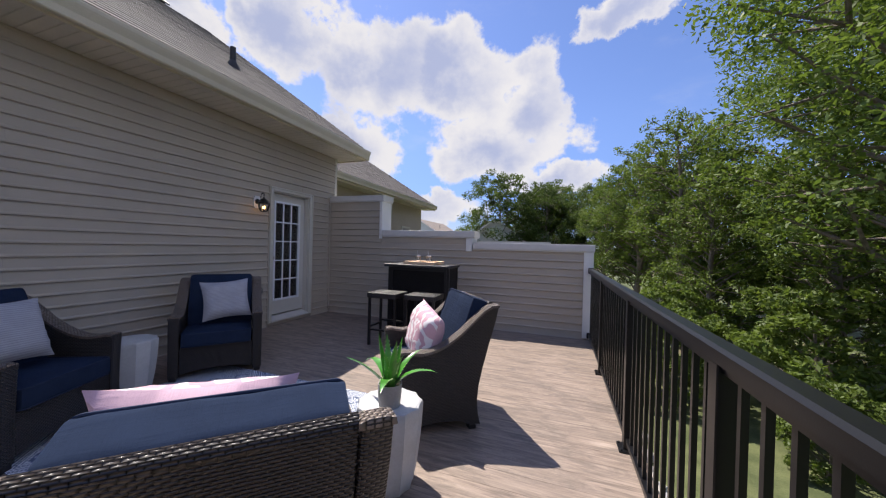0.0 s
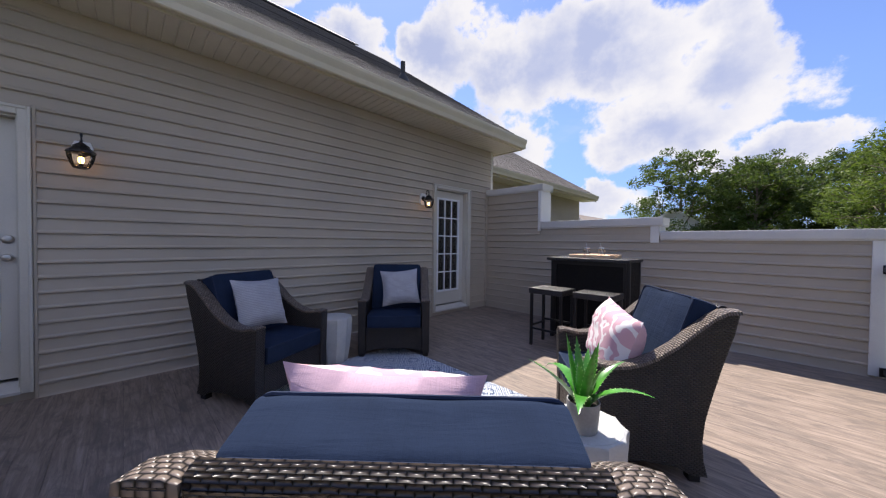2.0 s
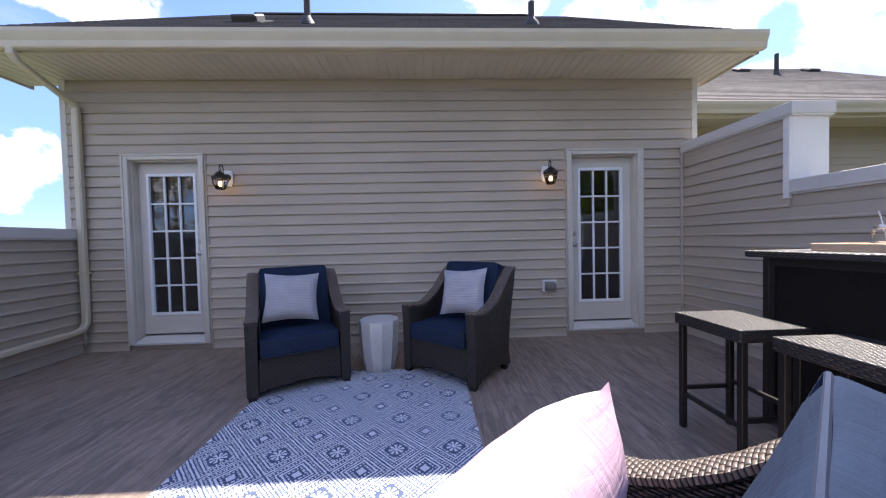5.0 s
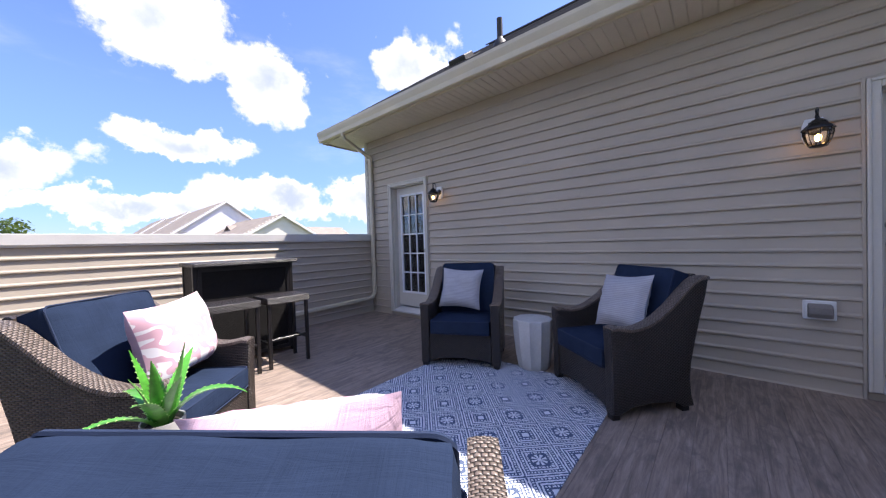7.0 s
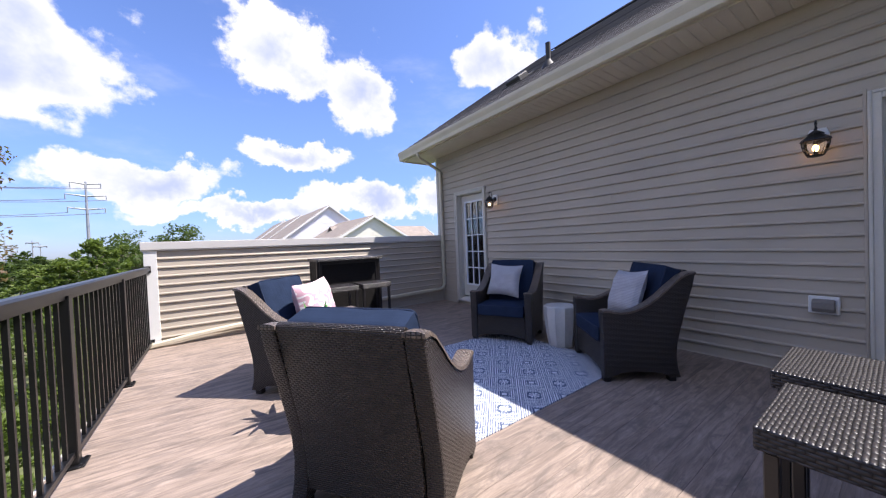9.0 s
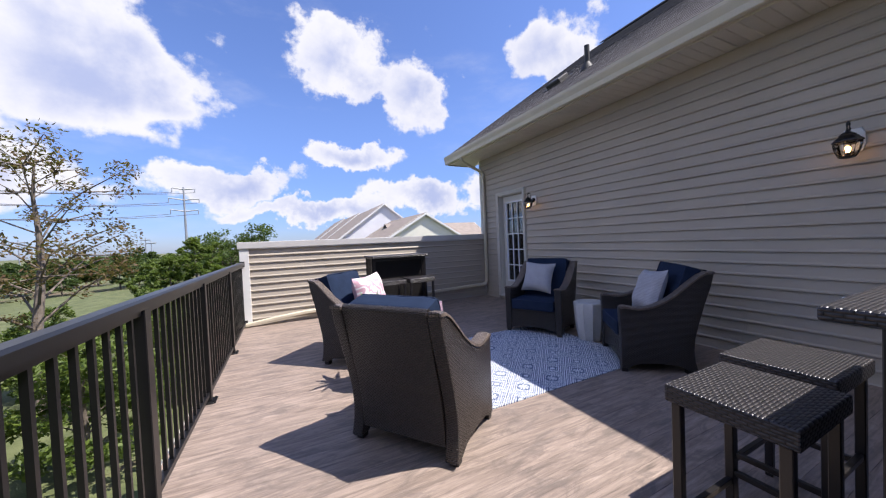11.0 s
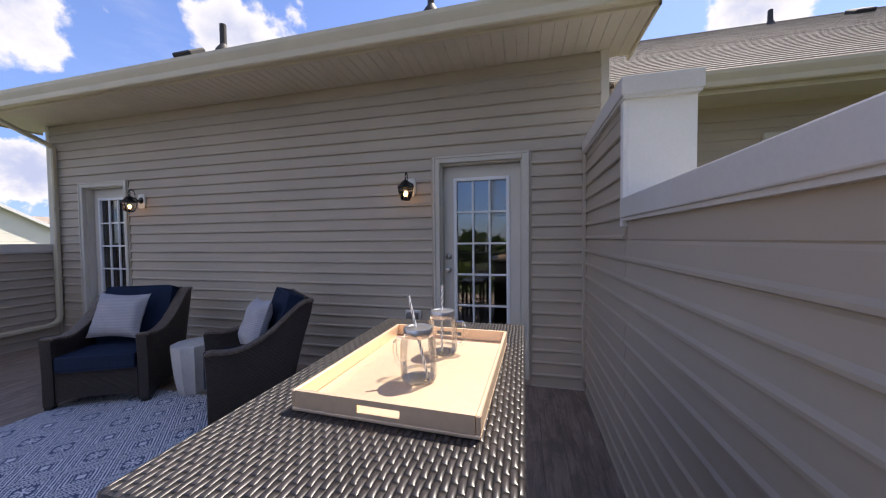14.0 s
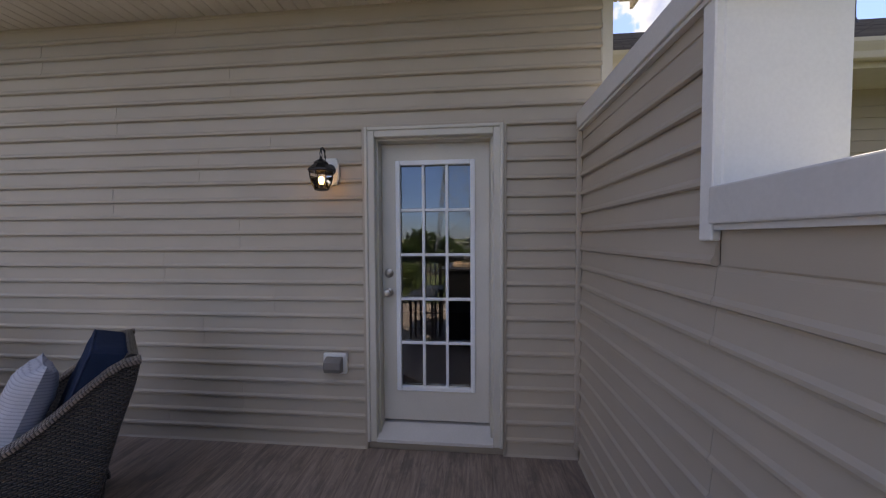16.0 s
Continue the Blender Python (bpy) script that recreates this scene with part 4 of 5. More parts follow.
    bm = cushion_bm(0.56, w - 0.005, 0.145, 0.016)
    for v in bm.verts:
        v.co = m @ v.co
    back = part("back_cushion", bm, M_NAVY, root, "navy canvas cushion with piping", smooth=True)
    bm = bmesh.new()
    for z in (-0.066, 0.066):
        tube(bm, [m @ Vector(p) for p in rounded_loop(0.56 - 0.012, w - 0.017, 0.03, z)], 0.005, 6, closed=True)
    part("piping", bm, M_PIPING, back, smooth=True)
    return root


SEATS = {"A": (-0.64, 1.29, 134), "B": (-0.67, 3.0, 217), "N": (-3.085, 3.0, -39.5), "S": (-3.02, 1.6, 26)}
first = armchair()
first.matrix_world = pose(SEATS["A"][0], SEATS["A"][1], 0, 0, 0, SEATS["A"][2])
for key in "BNS":
    x, y, a = SEATS[key]
    copy_thing(first, pose(x, y, 0, 0, 0, a))


def pillow(size, thick, mats, seed, label, m, back_split=False):
    """A stuffed square cushion with pulled corners; faces to -z take the second cloth."""
    n, bm = 18, bmesh.new()
    rnd = random.Random(seed)
    grids = []
    for s in (1, -1):
        g = []
        for i in range(n + 1):
            for j in range(n + 1):
                u, v = i / n * 2 - 1, j / n * 2 - 1
                edge = (1 - u ** 4) * (1 - v ** 4)
                pull = 1 - 0.10 * (1 - u * u) * v * v - 0.10 * (1 - v * v) * u * u
                w = thick * (edge ** 0.62) + 0.002
                w += 0.010 * edge * noise.noise(Vector((u * 2.2 + seed, v * 2.2, s)))
                w -= 0.016 * (1 - u * u * v * v) * max(0.0, 1 - edge * 1.3) * abs(math.sin(9.0 * (u - v) + seed)) * min(1.0, edge * 5)
                w -= 0.016 * edge * abs(noise.noise(Vector((u * 1.1, v * 3.3 + seed, 5))))
                g.append(bm.verts.new((u * size[0] / 2 * pull, v * size[1] / 2 * pull, s * w)) if s > 0 or edge > 0 else None)
        grids.append(g)
    k = n + 1
    uv = bm.loops.layers.uv.new("uv")
    for gi, g in enumerate(grids):
        for i in range(n):
            for j in range(n):
                q = [i * k + j, (i + 1) * k + j, (i + 1) * k + j + 1, i * k + j + 1]
                vs = [g[a] or grids[0][a] for a in q]
                f = bm.faces.new(vs if gi == 0 else vs[::-1])
                f.material_index = gi if len(mats) > 1 else 0
                for l in f.loops:
                    l[uv].uv = (l.vert.co.x, l.vert.co.y)
    ob = new("throw_pillow", to_mesh("throw_pillow", bm, mats, smooth=True))
    ob.matrix_world = m
    return tagged(ob, label, "pillow", "throw pillows")


def on_chair(key, x, y, z, tilt, turn=0.0, spin=0.0):
    """A pose on a chair: its local place, leaning back by tilt, turned about the upright and spun in its own plane."""
    cx, cy, a = SEATS[key]
    return pose(cx, cy, 0, 0, 0, a) @ pose(x, y, z, 0, 0, turn) @ pose(0, 0, 0, 0, 90 - tilt, 0) @ pose(0, 0, 0, 0, 0, 90 + spin)


pillow((0.54, 0.45), 0.115, [M_PINKPAT, M_PINK], 3, "white pillow with pink brush strokes, plain pink back, on the armchair", on_chair("A", 0.005, 0.11, 0.705, 12, 0, 3))
pillow((0.52, 0.43), 0.11, [M_PINKPAT, M_PINK], 5, "white pillow with pink brush strokes, plain pink back, on the armchair", on_chair("B", 0.05, 0.07, 0.655, 14, 2, -7))
pillow((0.45, 0.43), 0.08, [M_GREY], 8, "pale grey ribbed pillow leaning on the armchair", on_chair("N", -0.055, 0.05, 0.715, 20, 6, 4))
pillow((0.45, 0.43), 0.08, [M_GREY], 9, "pale grey ribbed pillow leaning on the armchair", on_chair("S", -0.05, -0.04, 0.72, 20, -4, -3))

# ---- rug ----
bm = bmesh.new()
box(bm, -1.165, 1.165, -0.82, 0.82, 0.0, 0.007)
bmesh.ops.subdivide_edges(bm, edges=[e for e in bm.edges if abs(e.verts[0].co.z - e.verts[1].co.z) < 1e-4], cuts=12, use_grid_fill=True)
for v in bm.verts:
    if v.co.z > 0.003:
        v.co.z += 0.0025 * noise.noise(v.co * 2.5)
rug = part("rug", bm, M_RUG)
rug.matrix_world = pose(-1.95, 2.23, 0.001)
tagged(rug, "blue and white flat-woven outdoor rug with a diamond pattern", "rug")

# ---- scalloped ceramic side tables ----


def side_table():
    root = thing("side_table", pose(0, 0, 0), "pale scalloped ceramic drum table", "side table", "drum tables")
    lobes = 11

    def flute(a, z):
        return 1.0 - 0.075 * abs(math.cos(a * lobes / 2)) ** 0.75

    prof = [(0.135, 0.0), (0.142, 0.006), (0.152, 0.06), (0.165, 0.14), (0.176, 0.24), (0.184, 0.34), (0.188, 0.42), (0.189, 0.452), (0.186, 0.462), (0.180, 0.466)]
    bm = lathe(bmesh.new(), prof, 132, flute)
    part("drum", bm, M_CERAMIC, root, smooth=True)
    bm = lathe(bmesh.new(), [(0.165, 0.4655), (0.165, 0.4675), (0.160, 0.4685)], 44)
    part("top", bm, M_CERAMIC, root, smooth=True)
    return root


TABLE_E = (-0.55, 2.15)
t1 = side_table()
t1.matrix_world = pose(-3.19, 2.28, 0.0)
copy_thing(t1, pose(TABLE_E[0], TABLE_E[1], 0, 0, 0, 12))


def aloe(m):
    root = thing("potted_aloe", m, "green aloe in a small grey ceramic pot", "plant")
    part("pot", lathe(bmesh.new(), [(0.052, 0.0), (0.058, 0.004), (0.063, 0.06), (0.067, 0.122), (0.066, 0.127), (0.061, 0.126), (0.059, 0.10), (0.03, 0.098)], 32), M_POT, root, "grey ceramic pot", smooth=True)
    part("soil", lathe(bmesh.new(), [(0.059, 0.098), (0.056, 0.106), (0.02, 0.110)], 20), M_SOIL, root)
    rnd = random.Random(4)
    for k in range(12):
        yaw = k * 137.5 + rnd.uniform(-15, 15)
        length = rnd.uniform(0.24, 0.34) * (1.0 if k > 3 else 0.85)
        lean = rnd.uniform(4, 18) if k < 7 else rnd.uniform(20, 44)
        curl = rnd.uniform(-30, 10) if k < 6 else rnd.uniform(-120, -20)
        w0 = rnd.uniform(0.025, 0.036)
        bm = bmesh.new()
        teeth = bmesh.new()
        rings, n, x, z = [], 14, 0.012, 0.100
        for i in range(n + 1):
            f = i / n
            ang = radians(lean - curl * f)
            w = w0 * (1 - f ** 2.2) * (0.75 + 0.6 * f * (1 - f)) + 0.0012
            th = w * 0.42
            side = Vector((0, 1, 0))
            nrm = Vector((-math.cos(ang), 0, math.sin(ang)))
            c = Vector((x, 0, z))
            prof = [(-1, 0.35), (-0.5, -0.45), (0, -0.75), (0.5, -0.45), (1, 0.35), (0.5, 0.12), (0, 0.0), (-0.5, 0.12)]
            rings.append([bm.verts.new(c + side * (w * p) + nrm * (th * q)) for p, q in prof])
            if 1 < i < n - 1:
                for s in (-1, 1):
                    e = c + side * (w * s) + nrm * (th * 0.35)
                    d = Vector((math.sin(ang), 0, math.cos(ang))) * 0.005
                    a, b, tip = teeth.verts.new(e - d), teeth.verts.new(e + d), teeth.verts.new(e + side * (0.0055 * s) + d)
                    top = teeth.verts.new(e + nrm * 0.003)
                    teeth.faces.new((a, b, tip))
                    teeth.faces.new((a, tip, top))
                    teeth.faces.new((b, top, tip))
            x += math.sin(ang) * length / n
            z += math.cos(ang) * length / n
        for p, q in zip(rings, rings[1:]):
            for j in range(8):
                bm.faces.new((p[j], p[(j + 1) % 8], q[(j + 1) % 8], q[j]))
        bm.faces.new(rings[0])
        bm.faces.new(rings[-1][::-1])
        bmesh.ops.recalc_face_normals(bm, faces=bm.faces[:])
        turn = pose(0, 0, 0, 0, 0, yaw)
        for v in (*bm.verts, *teeth.verts):
            v.co = turn @ v.co
        leaf = part("leaf", bm, M_ALOE, root, smooth=True)
        part("leaf_teeth", teeth, M_ALOE_PALE, leaf)
    return root


aloe(pose(TABLE_E[0] + 0.025, TABLE_E[1] - 0.055, 0.4685))

# ---- bars, stools, tray and jars ----


def bar_table():
    """Length along x, 1.07; the guests' side is -y."""
    root = thing("bar_table", pose(0, 0, 0), "espresso wicker bar table with a woven top", "bar table", "wicker bars")
    bm = bmesh.new()
    box(bm, -0.50, 0.50, -0.287, 0.287, 1.042, 1.082, 0.008, 2)
    part("top", bm, M_BLACK_WICKER, root)
    part("front_panel", boxes((-0.41, 0.41, -0.175, -0.155, 0.05, 1.041)), M_BLACK_PANEL, root)
    for s in (-1, 1):
        a, b = sorted((s * 0.475, s * 0.450))
        part("side_panel", boxes((a, b, -0.155, 0.24, 0.05, 1.041)), M_BLACK_PANEL, root)
        for y in (-0.165, 0.232):
            part("leg", boxes((s * 0.463 - 0.02, s * 0.463 + 0.02, y - 0.02, y + 0.02, 0.0, 1.0415), bevel=0.003), M_ESPRESSO, root)
    for z in (0.12, 0.50):
        part("shelf", boxes((-0.448, 0.448, -0.154, 0.225, z, z + 0.022)), M_BLACK_PANEL, root)
    part("front_frame", boxes((-0.442, 0.442, -0.185, -0.145, 0.045, 0.085), (-0.442, 0.442, -0.185, -0.145, 0.99, 1.041), (-0.442, -0.41, -0.185, -0.145, 0.085, 0.99), (0.41, 0.442, -0.185, -0.145, 0.085, 0.99)), M_ESPRESSO, root)
    return root


BAR_N = (-1.593, 5.037, 0)
BAR_S = (-1.593, -0.425, 180)
b1 = bar_table()
b1.matrix_world = pose(BAR_N[0], BAR_N[1], 0)
copy_thing(b1, pose(BAR_S[0], BAR_S[1], 0, 0, 0, 180))


def bar_stool():
    root = thing("bar_stool", pose(0, 0, 0), "backless espresso wicker bar stool", "stool", "wicker bar stools")
    bm = bmesh.new()
    box(bm, -0.215, 0.215, -0.185, 0.185, 0.645, 0.712, 0.007, 2)
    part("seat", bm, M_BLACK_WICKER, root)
    for x in (-0.19, 0.19):
        for y in (-0.15, 0.15):
            part("leg", boxes((x - 0.016, x + 0.016, y - 0.016, y + 0.016, 0.0, 0.6445), bevel=0.003), M_ESPRESSO, root)
    for y, z in ((-0.15, 0.20), (0.15, 0.27)):
        part("stretcher", boxes((-0.174, 0.174, y - 0.011, y + 0.011, z, z + 0.024), bevel=0.002), M_ESPRESSO, root)
    for x in (-0.19, 0.19):
        part("stretcher", boxes((x - 0.011, x + 0.011, -0.134, 0.134, 0.235, 0.259), bevel=0.002), M_ESPRESSO, root)
    return root


s1 = bar_stool()
s1.matrix_world = pose(-1.34, 4.525, 0)
copy_thing(s1, pose(-1.865, 4.47, 0))
copy_thing(s1, pose(-1.31, 0.10, 0))
copy_thing(s1, pose(-1.80, 0.09, 0))


def tray(m):
    root = thing("serving_tray", m, "pale gold rectangular tray with cut-out handles on the bar", "tray")
    L, W, H = 0.258, 0.190, 0.042
    bm = bmesh.new()
    box(bm, -L, L, -W, W, 0.0, 0.008, 0.002)
    part("tray_base", bm, M_TRAY, root)
    for s in (-1, 1):
        part("long_side", boxes((-L, L, *sorted((s * W, s * (W - 0.009))), 0.0085, H), bevel=0.002), M_TRAY, root)
        x0, x1 = sorted((s * L, s * (L - 0.009)))
        bm = boxes((x0, x1, -W + 0.0095, -0.043, 0.0085, H), (x0, x1, 0.043, W - 0.0095, 0.0085, H), (x0, x1, -0.043, 0.043, 0.0085, 0.016), (x0, x1, -0.043, 0.043, 0.031, H))
        part("handle_side", bm, M_TRAY, root)


tray(pose(-1.585, 5.07, 1.0825, 0, 0, -2.0))


def mason_jar(m, yaw, straw_tilt, straw_lean=0.018):
    root = thing("mason_jar", m, "empty glass mason jar mug with tin lid and striped straw", "jar", "mason jar mugs")
    outer = [(0.030, 0.0), (0.039, 0.003), (0.0425, 0.012), (0.0425, 0.085), (0.039, 0.097), (0.031, 0.106), (0.031, 0.122)]
    part("jar", lathe(bmesh.new(), outer, 36), M_JAR, root, smooth=True)
    handle = [(0.041, 0, 0.088), (0.057, 0, 0.090), (0.066, 0, 0.080), (0.067, 0, 0.055), (0.062, 0, 0.035), (0.052, 0, 0.026), (0.041, 0, 0.030)]
    turn = pose(0, 0, 0, 0, 0, yaw)
    part("handle", tube(bmesh.new(), [turn @ Vector(p) for p in handle], 0.0062, 8), M_JARBASE, root, smooth=True)
    part("jar_base", lathe(bmesh.new(), [(0.004, 0.004), (0.036, 0.005), (0.040, 0.012), (0.036, 0.022), (0.004, 0.018)], 32), M_JARBASE, root, "thick glass base", smooth=True)
    part("lid", lathe(bmesh.new(), [(0.0335, 0.104), (0.0345, 0.106), (0.0345, 0.122), (0.033, 0.1245), (0.028, 0.1250), (0.027, 0.1235), (0.004, 0.1235)], 40), M_LID, root, "dull tin screw lid", smooth=True)
    a, b = Vector((-straw_lean, 0.004, 0.010)), Vector((straw_lean, -0.002, 0.195))
    spin = pose(0, 0, 0, 0, 0, straw_tilt)
    a, b = spin @ a, spin @ b
    straw = part("straw", tube(bmesh.new(), [a, b], 0.0032, 10), M_WHITE, root, "white paper straw with dark stripes", smooth=True)
    bm = bmesh.new()
    d = (b - a).normalized()
    s, t = d.orthogonal().normalized(), None
    t = d.cross(s)
    for k in range(2):
        pts = []
        for i in range(61):
            f = i / 60
            an = f * 2 * math.pi * 5.0 + k * math.pi
            pts.append(a + (b - a) * f + (s * math.cos(an) + t * math.sin(an)) * 0.0028)
        tube(bm, pts, 0.0011, 5)
    part("stripe", bm, M_STRAW_DARK, straw)


mason_jar(pose(-1.51, 5.08, 1.0908), 258, 250, 0.030)
mason_jar(pose(-1.695, 5.092, 1.0908), 95, 200)

# ---- wall lanterns, outlet, downspout, roof pipes ----


def lantern(y):
    root = thing("wall_lantern", pose(WALL_X + 0.012, y, 1.955), "black wall lantern with clear glass and a lit warm bulb", "wall lamp", "wall lanterns")
    bm = bmesh.new()
    prism(bm, [(-0.062, -0.045), (-0.062, 0.045), (-0.045, 0.092), (0.045, 0.092), (0.062, 0.045), (0.062, -0.045), (0.045, -0.092), (-0.045, -0.092)], "x", 0.0, 0.020, 0.004)
    part("mounting_block", bm, M_WHITE, root, "white mounting block")
    part("backplate", lathe(bmesh.new(), [(0.042, 0.0), (0.040, 0.008), (0.02, 0.014), (0.01, 0.018)], 24, m=pose(0.020, 0, 0.01, 0, 90, 0)), M_RAIL, root, smooth=True)
    arm = [(0.025, 0, 0.01), (0.055, 0, 0.0), (0.085, 0, 0.03), (0.088, 0, 0.085), (0.098, 0, 0.120), (0.125, 0, 0.135), (0.150, 0, 0.122), (0.152, 0, 0.10)]
    part("arm", tube(bmesh.new(), arm, 0.007, 8), M_RAIL, root, smooth=True)
    cx = 0.150
    m = pose(cx, 0, 0)
    ring = [(cx + 0.016 * math.cos(a * math.pi / 8), 0.0, 0.086 + 0.016 * math.sin(a * math.pi / 8)) for a in range(16)]
    part("ring", tube(bmesh.new(), ring, 0.003, 6, closed=True), M_RAIL, root)
    part("roof", lathe(bmesh.new(), [(0.078, -0.030), (0.087, -0.024), (0.082, -0.012), (0.056, 0.012), (0.046, 0.022), (0.048, 0.030), (0.028, 0.046), (0.010, 0.058), (0.008, 0.072)], 8, m=m), M_RAIL, root)
    part("glass", lathe(bmesh.new(), [(0.044, -0.140), (0.064, -0.095), (0.075, -0.050), (0.074, -0.030)], 8, m=m), M_LAMPGLASS, root)
    bm = bmesh.new()
    for k in range(8):
        a = k * math.pi / 4
        c, s = math.cos(a), math.sin(a)
        tube(bm, [(cx + 0.076 * c, 0.076 * s, -0.028), (cx + 0.077 * c, 0.077 * s, -0.050), (cx + 0.066 * c, 0.066 * s, -0.096), (cx + 0.045 * c, 0.045 * s, -0.142)], 0.0028, 5)
    part("cage", bm, M_RAIL, root)
    part("base", lathe(bmesh.new(), [(0.02, -0.152), (0.044, -0.146), (0.048, -0.140), (0.044, -0.136)], 8, m=m), M_RAIL, root)
    part("socket", lathe(bmesh.new(), [(0.013, -0.136), (0.013, -0.112), (0.010, -0.108)], 12, m=m), M_RAIL, root)
    part("bulb", lathe(bmesh.new(), [(0.010, -0.108), (0.016, -0.094), (0.019, -0.080), (0.015, -0.064), (0.005, -0.056)], 14, m=m), M_BULB, root, "lit warm bulb", smooth=True)


for y in (4.188, 0.475):
    lantern(y)


def outlet(y, z):
    root = thing("outdoor_outlet", pose(WALL_X + 0.012, y, z), "white outdoor socket box with a smoky grey cover", "socket")
    part("box", boxes((0.0, 0.028, -0.085, 0.085, -0.072, 0.072), bevel=0.006), M_WHITE, root)
    bm = bmesh.new()
    prism(bm, [(0.028, -0.058), (0.075, -0.050), (0.088, -0.02), (0.086, 0.025), (0.060, 0.045), (0.028, 0.05)], "y", -0.062, 0.062, 0.008)
    part("cover", bm, M_FLASH, root, "smoky grey bubble cover")


outlet(4.205, 0.615)


def rect_sweep(bm, pts, w, h):
    """A rectangular pipe along points that lie in one upright plane or run along x."""
    rings = []
    for i, p in enumerate(pts):
        p = Vector(p)
        a = Vector(pts[max(0, i - 1)])
        c = Vector(pts[min(len(pts) - 1, i + 1)])
        d = (c - a).normalized()
        side = Vector((0, 1, 0)) if abs(d.y) < 0.7 else Vector((1, 0, 0))
        up = d.cross(side).normalized()
        side = up.cross(d).normalized()
        rings.append([bm.verts.new(p + side * (w * q) + up * (h * r)) for q, r in ((-0.5, -0.3), (-0.3, -0.5), (0.3, -0.5), (0.5, -0.3), (0.5, 0.3), (0.3, 0.5), (-0.3, 0.5), (-0.5, 0.3))])
    for a, b in zip(rings, rings[1:]):
        for k in range(8):
            bm.faces.new((a[k], a[(k + 1) % 8], b[(k + 1) % 8], b[k]))
    bm.faces.new(rings[0][::-1])
    bm.faces.new(rings[-1])
    bmesh.ops.recalc_face_normals(bm, faces=bm.faces[:])
    return bm


def downspout():
    root = thing("downspout", pose(0, 0, 0), "cream aluminium downspout running down the house and along the wall", "downspout")
    y = SOUTH_Y + 0.075
    pts = [(-3.40, y, 3.115), (-3.40, y, 3.05), (-3.44, y, 3.00), (-3.90, y, 2.80), (-3.945, y, 2.76), (-3.945, y, 2.68)]
    part("upper_elbow", rect_sweep(bmesh.new(), pts, 0.07, 0.052), M_GUTTER, root)
    part("pipe", rect_sweep(bmesh.new(), [(-3.945, y, 2.69), (-3.945, y, 0.42)], 0.074, 0.056), M_GUTTER, root)
    pts = [(-3.945, y, 0.43), (-3.94, y, 0.35), (-3.90, y, 0.29), (-3.82, y, 0.265), (-3.72, y, 0.262)]
    part("lower_elbow", rect_sweep(bmesh.new(), pts, 0.072, 0.054), M_GUTTER, root)
    part("runner", rect_sweep(bmesh.new(), [(-3.74, y, 0.263), (-1.6, y, 0.20), (-0.6, y, 0.165), (-0.1, y, 0.14), (0.3, y, 0.105), (0.6, y, 0.065), (0.86, y, 0.032)], 0.082, 0.062), M_GUTTER, root)
    for z in (0.9, 1.9):
        part("strap", boxes((WALL_X + 0.004, WALL_X + 0.088, y - 0.042, y + 0.042, z, z + 0.025), bevel=0.002), M_GUTTER, root)


downspout()


def vent_pipe(x, y, top):
    z = 3.272 + (EAVE_X - 0.03 - x) * SLOPE
    root = thing("vent_pipe", pose(x, y, z), "dark plumbing vent pipe standing on the roof", "vent pipe")
    part("pipe", lathe(bmesh.new(), [(0.042, -0.10), (0.042, top - z), (0.036, top - z), (0.036, top - z - 0.05)], 16), M_DARK, root, smooth=True)
    part("collar", lathe(bmesh.new(), [(0.12, -0.07), (0.10, 0.0), (0.052, 0.07), (0.044, 0.09)], 16), M_DARK, root, smooth=True)


vent_pipe(-4.63, 4.25, 4.44)
vent_pipe(-4.56, 1.235, 4.46)


def roof_vent(x, y):
    z = 3.272 + (EAVE_X - 0.03 - x) * SLOPE
    root = thing("roof_vent", pose(x, y, z, 0, math.degrees(math.atan(SLOPE)), 0), "low dark box vent on the roof", "roof vent")
    part("hood", boxes((-0.16, 0.16, -0.17, 0.17, 0.0, 0.095), bevel=0.02), M_DARK, root)
    part("flange", boxes((-0.25, 0.22, -0.24, 0.24, 0.004, 0.018)), M_DARK, root)


roof_vent(-4.80, 0.36)

# ---- surroundings ----
GROUND_Z = -3.3


def ground_height(x, y):
    far = max(0.0, x - 6.0)
    return GROUND_Z - 0.02 * min(far, 60) + 0.25 * noise.noise(Vector((x * 0.08, y * 0.08, 0))) * min(1.0, max(0.0, (abs(x) + abs(y) - 8) / 20))


bm = bmesh.new()
span = [-2500, -900, -300, -120, -60, -40, -30, -22, -16, -11, -7, -4, -1, 1, 2.5, 4, 6, 8, 11, 15, 20, 27, 36, 50, 80, 130, 300, 900, 2500]
rows = [[bm.verts.new((x, y, ground_height(x, y))) for x in span] for y in span]
for a, b in zip(rows, rows[1:]):
    for i in range(len(span) - 1):
        bm.faces.new((a[i], a[i + 1], b[i + 1], b[i]))
tagged(part("ground", bm, M_GROUND, smooth=True), "green lawn and bare brown soil", "ground", kind="structure")


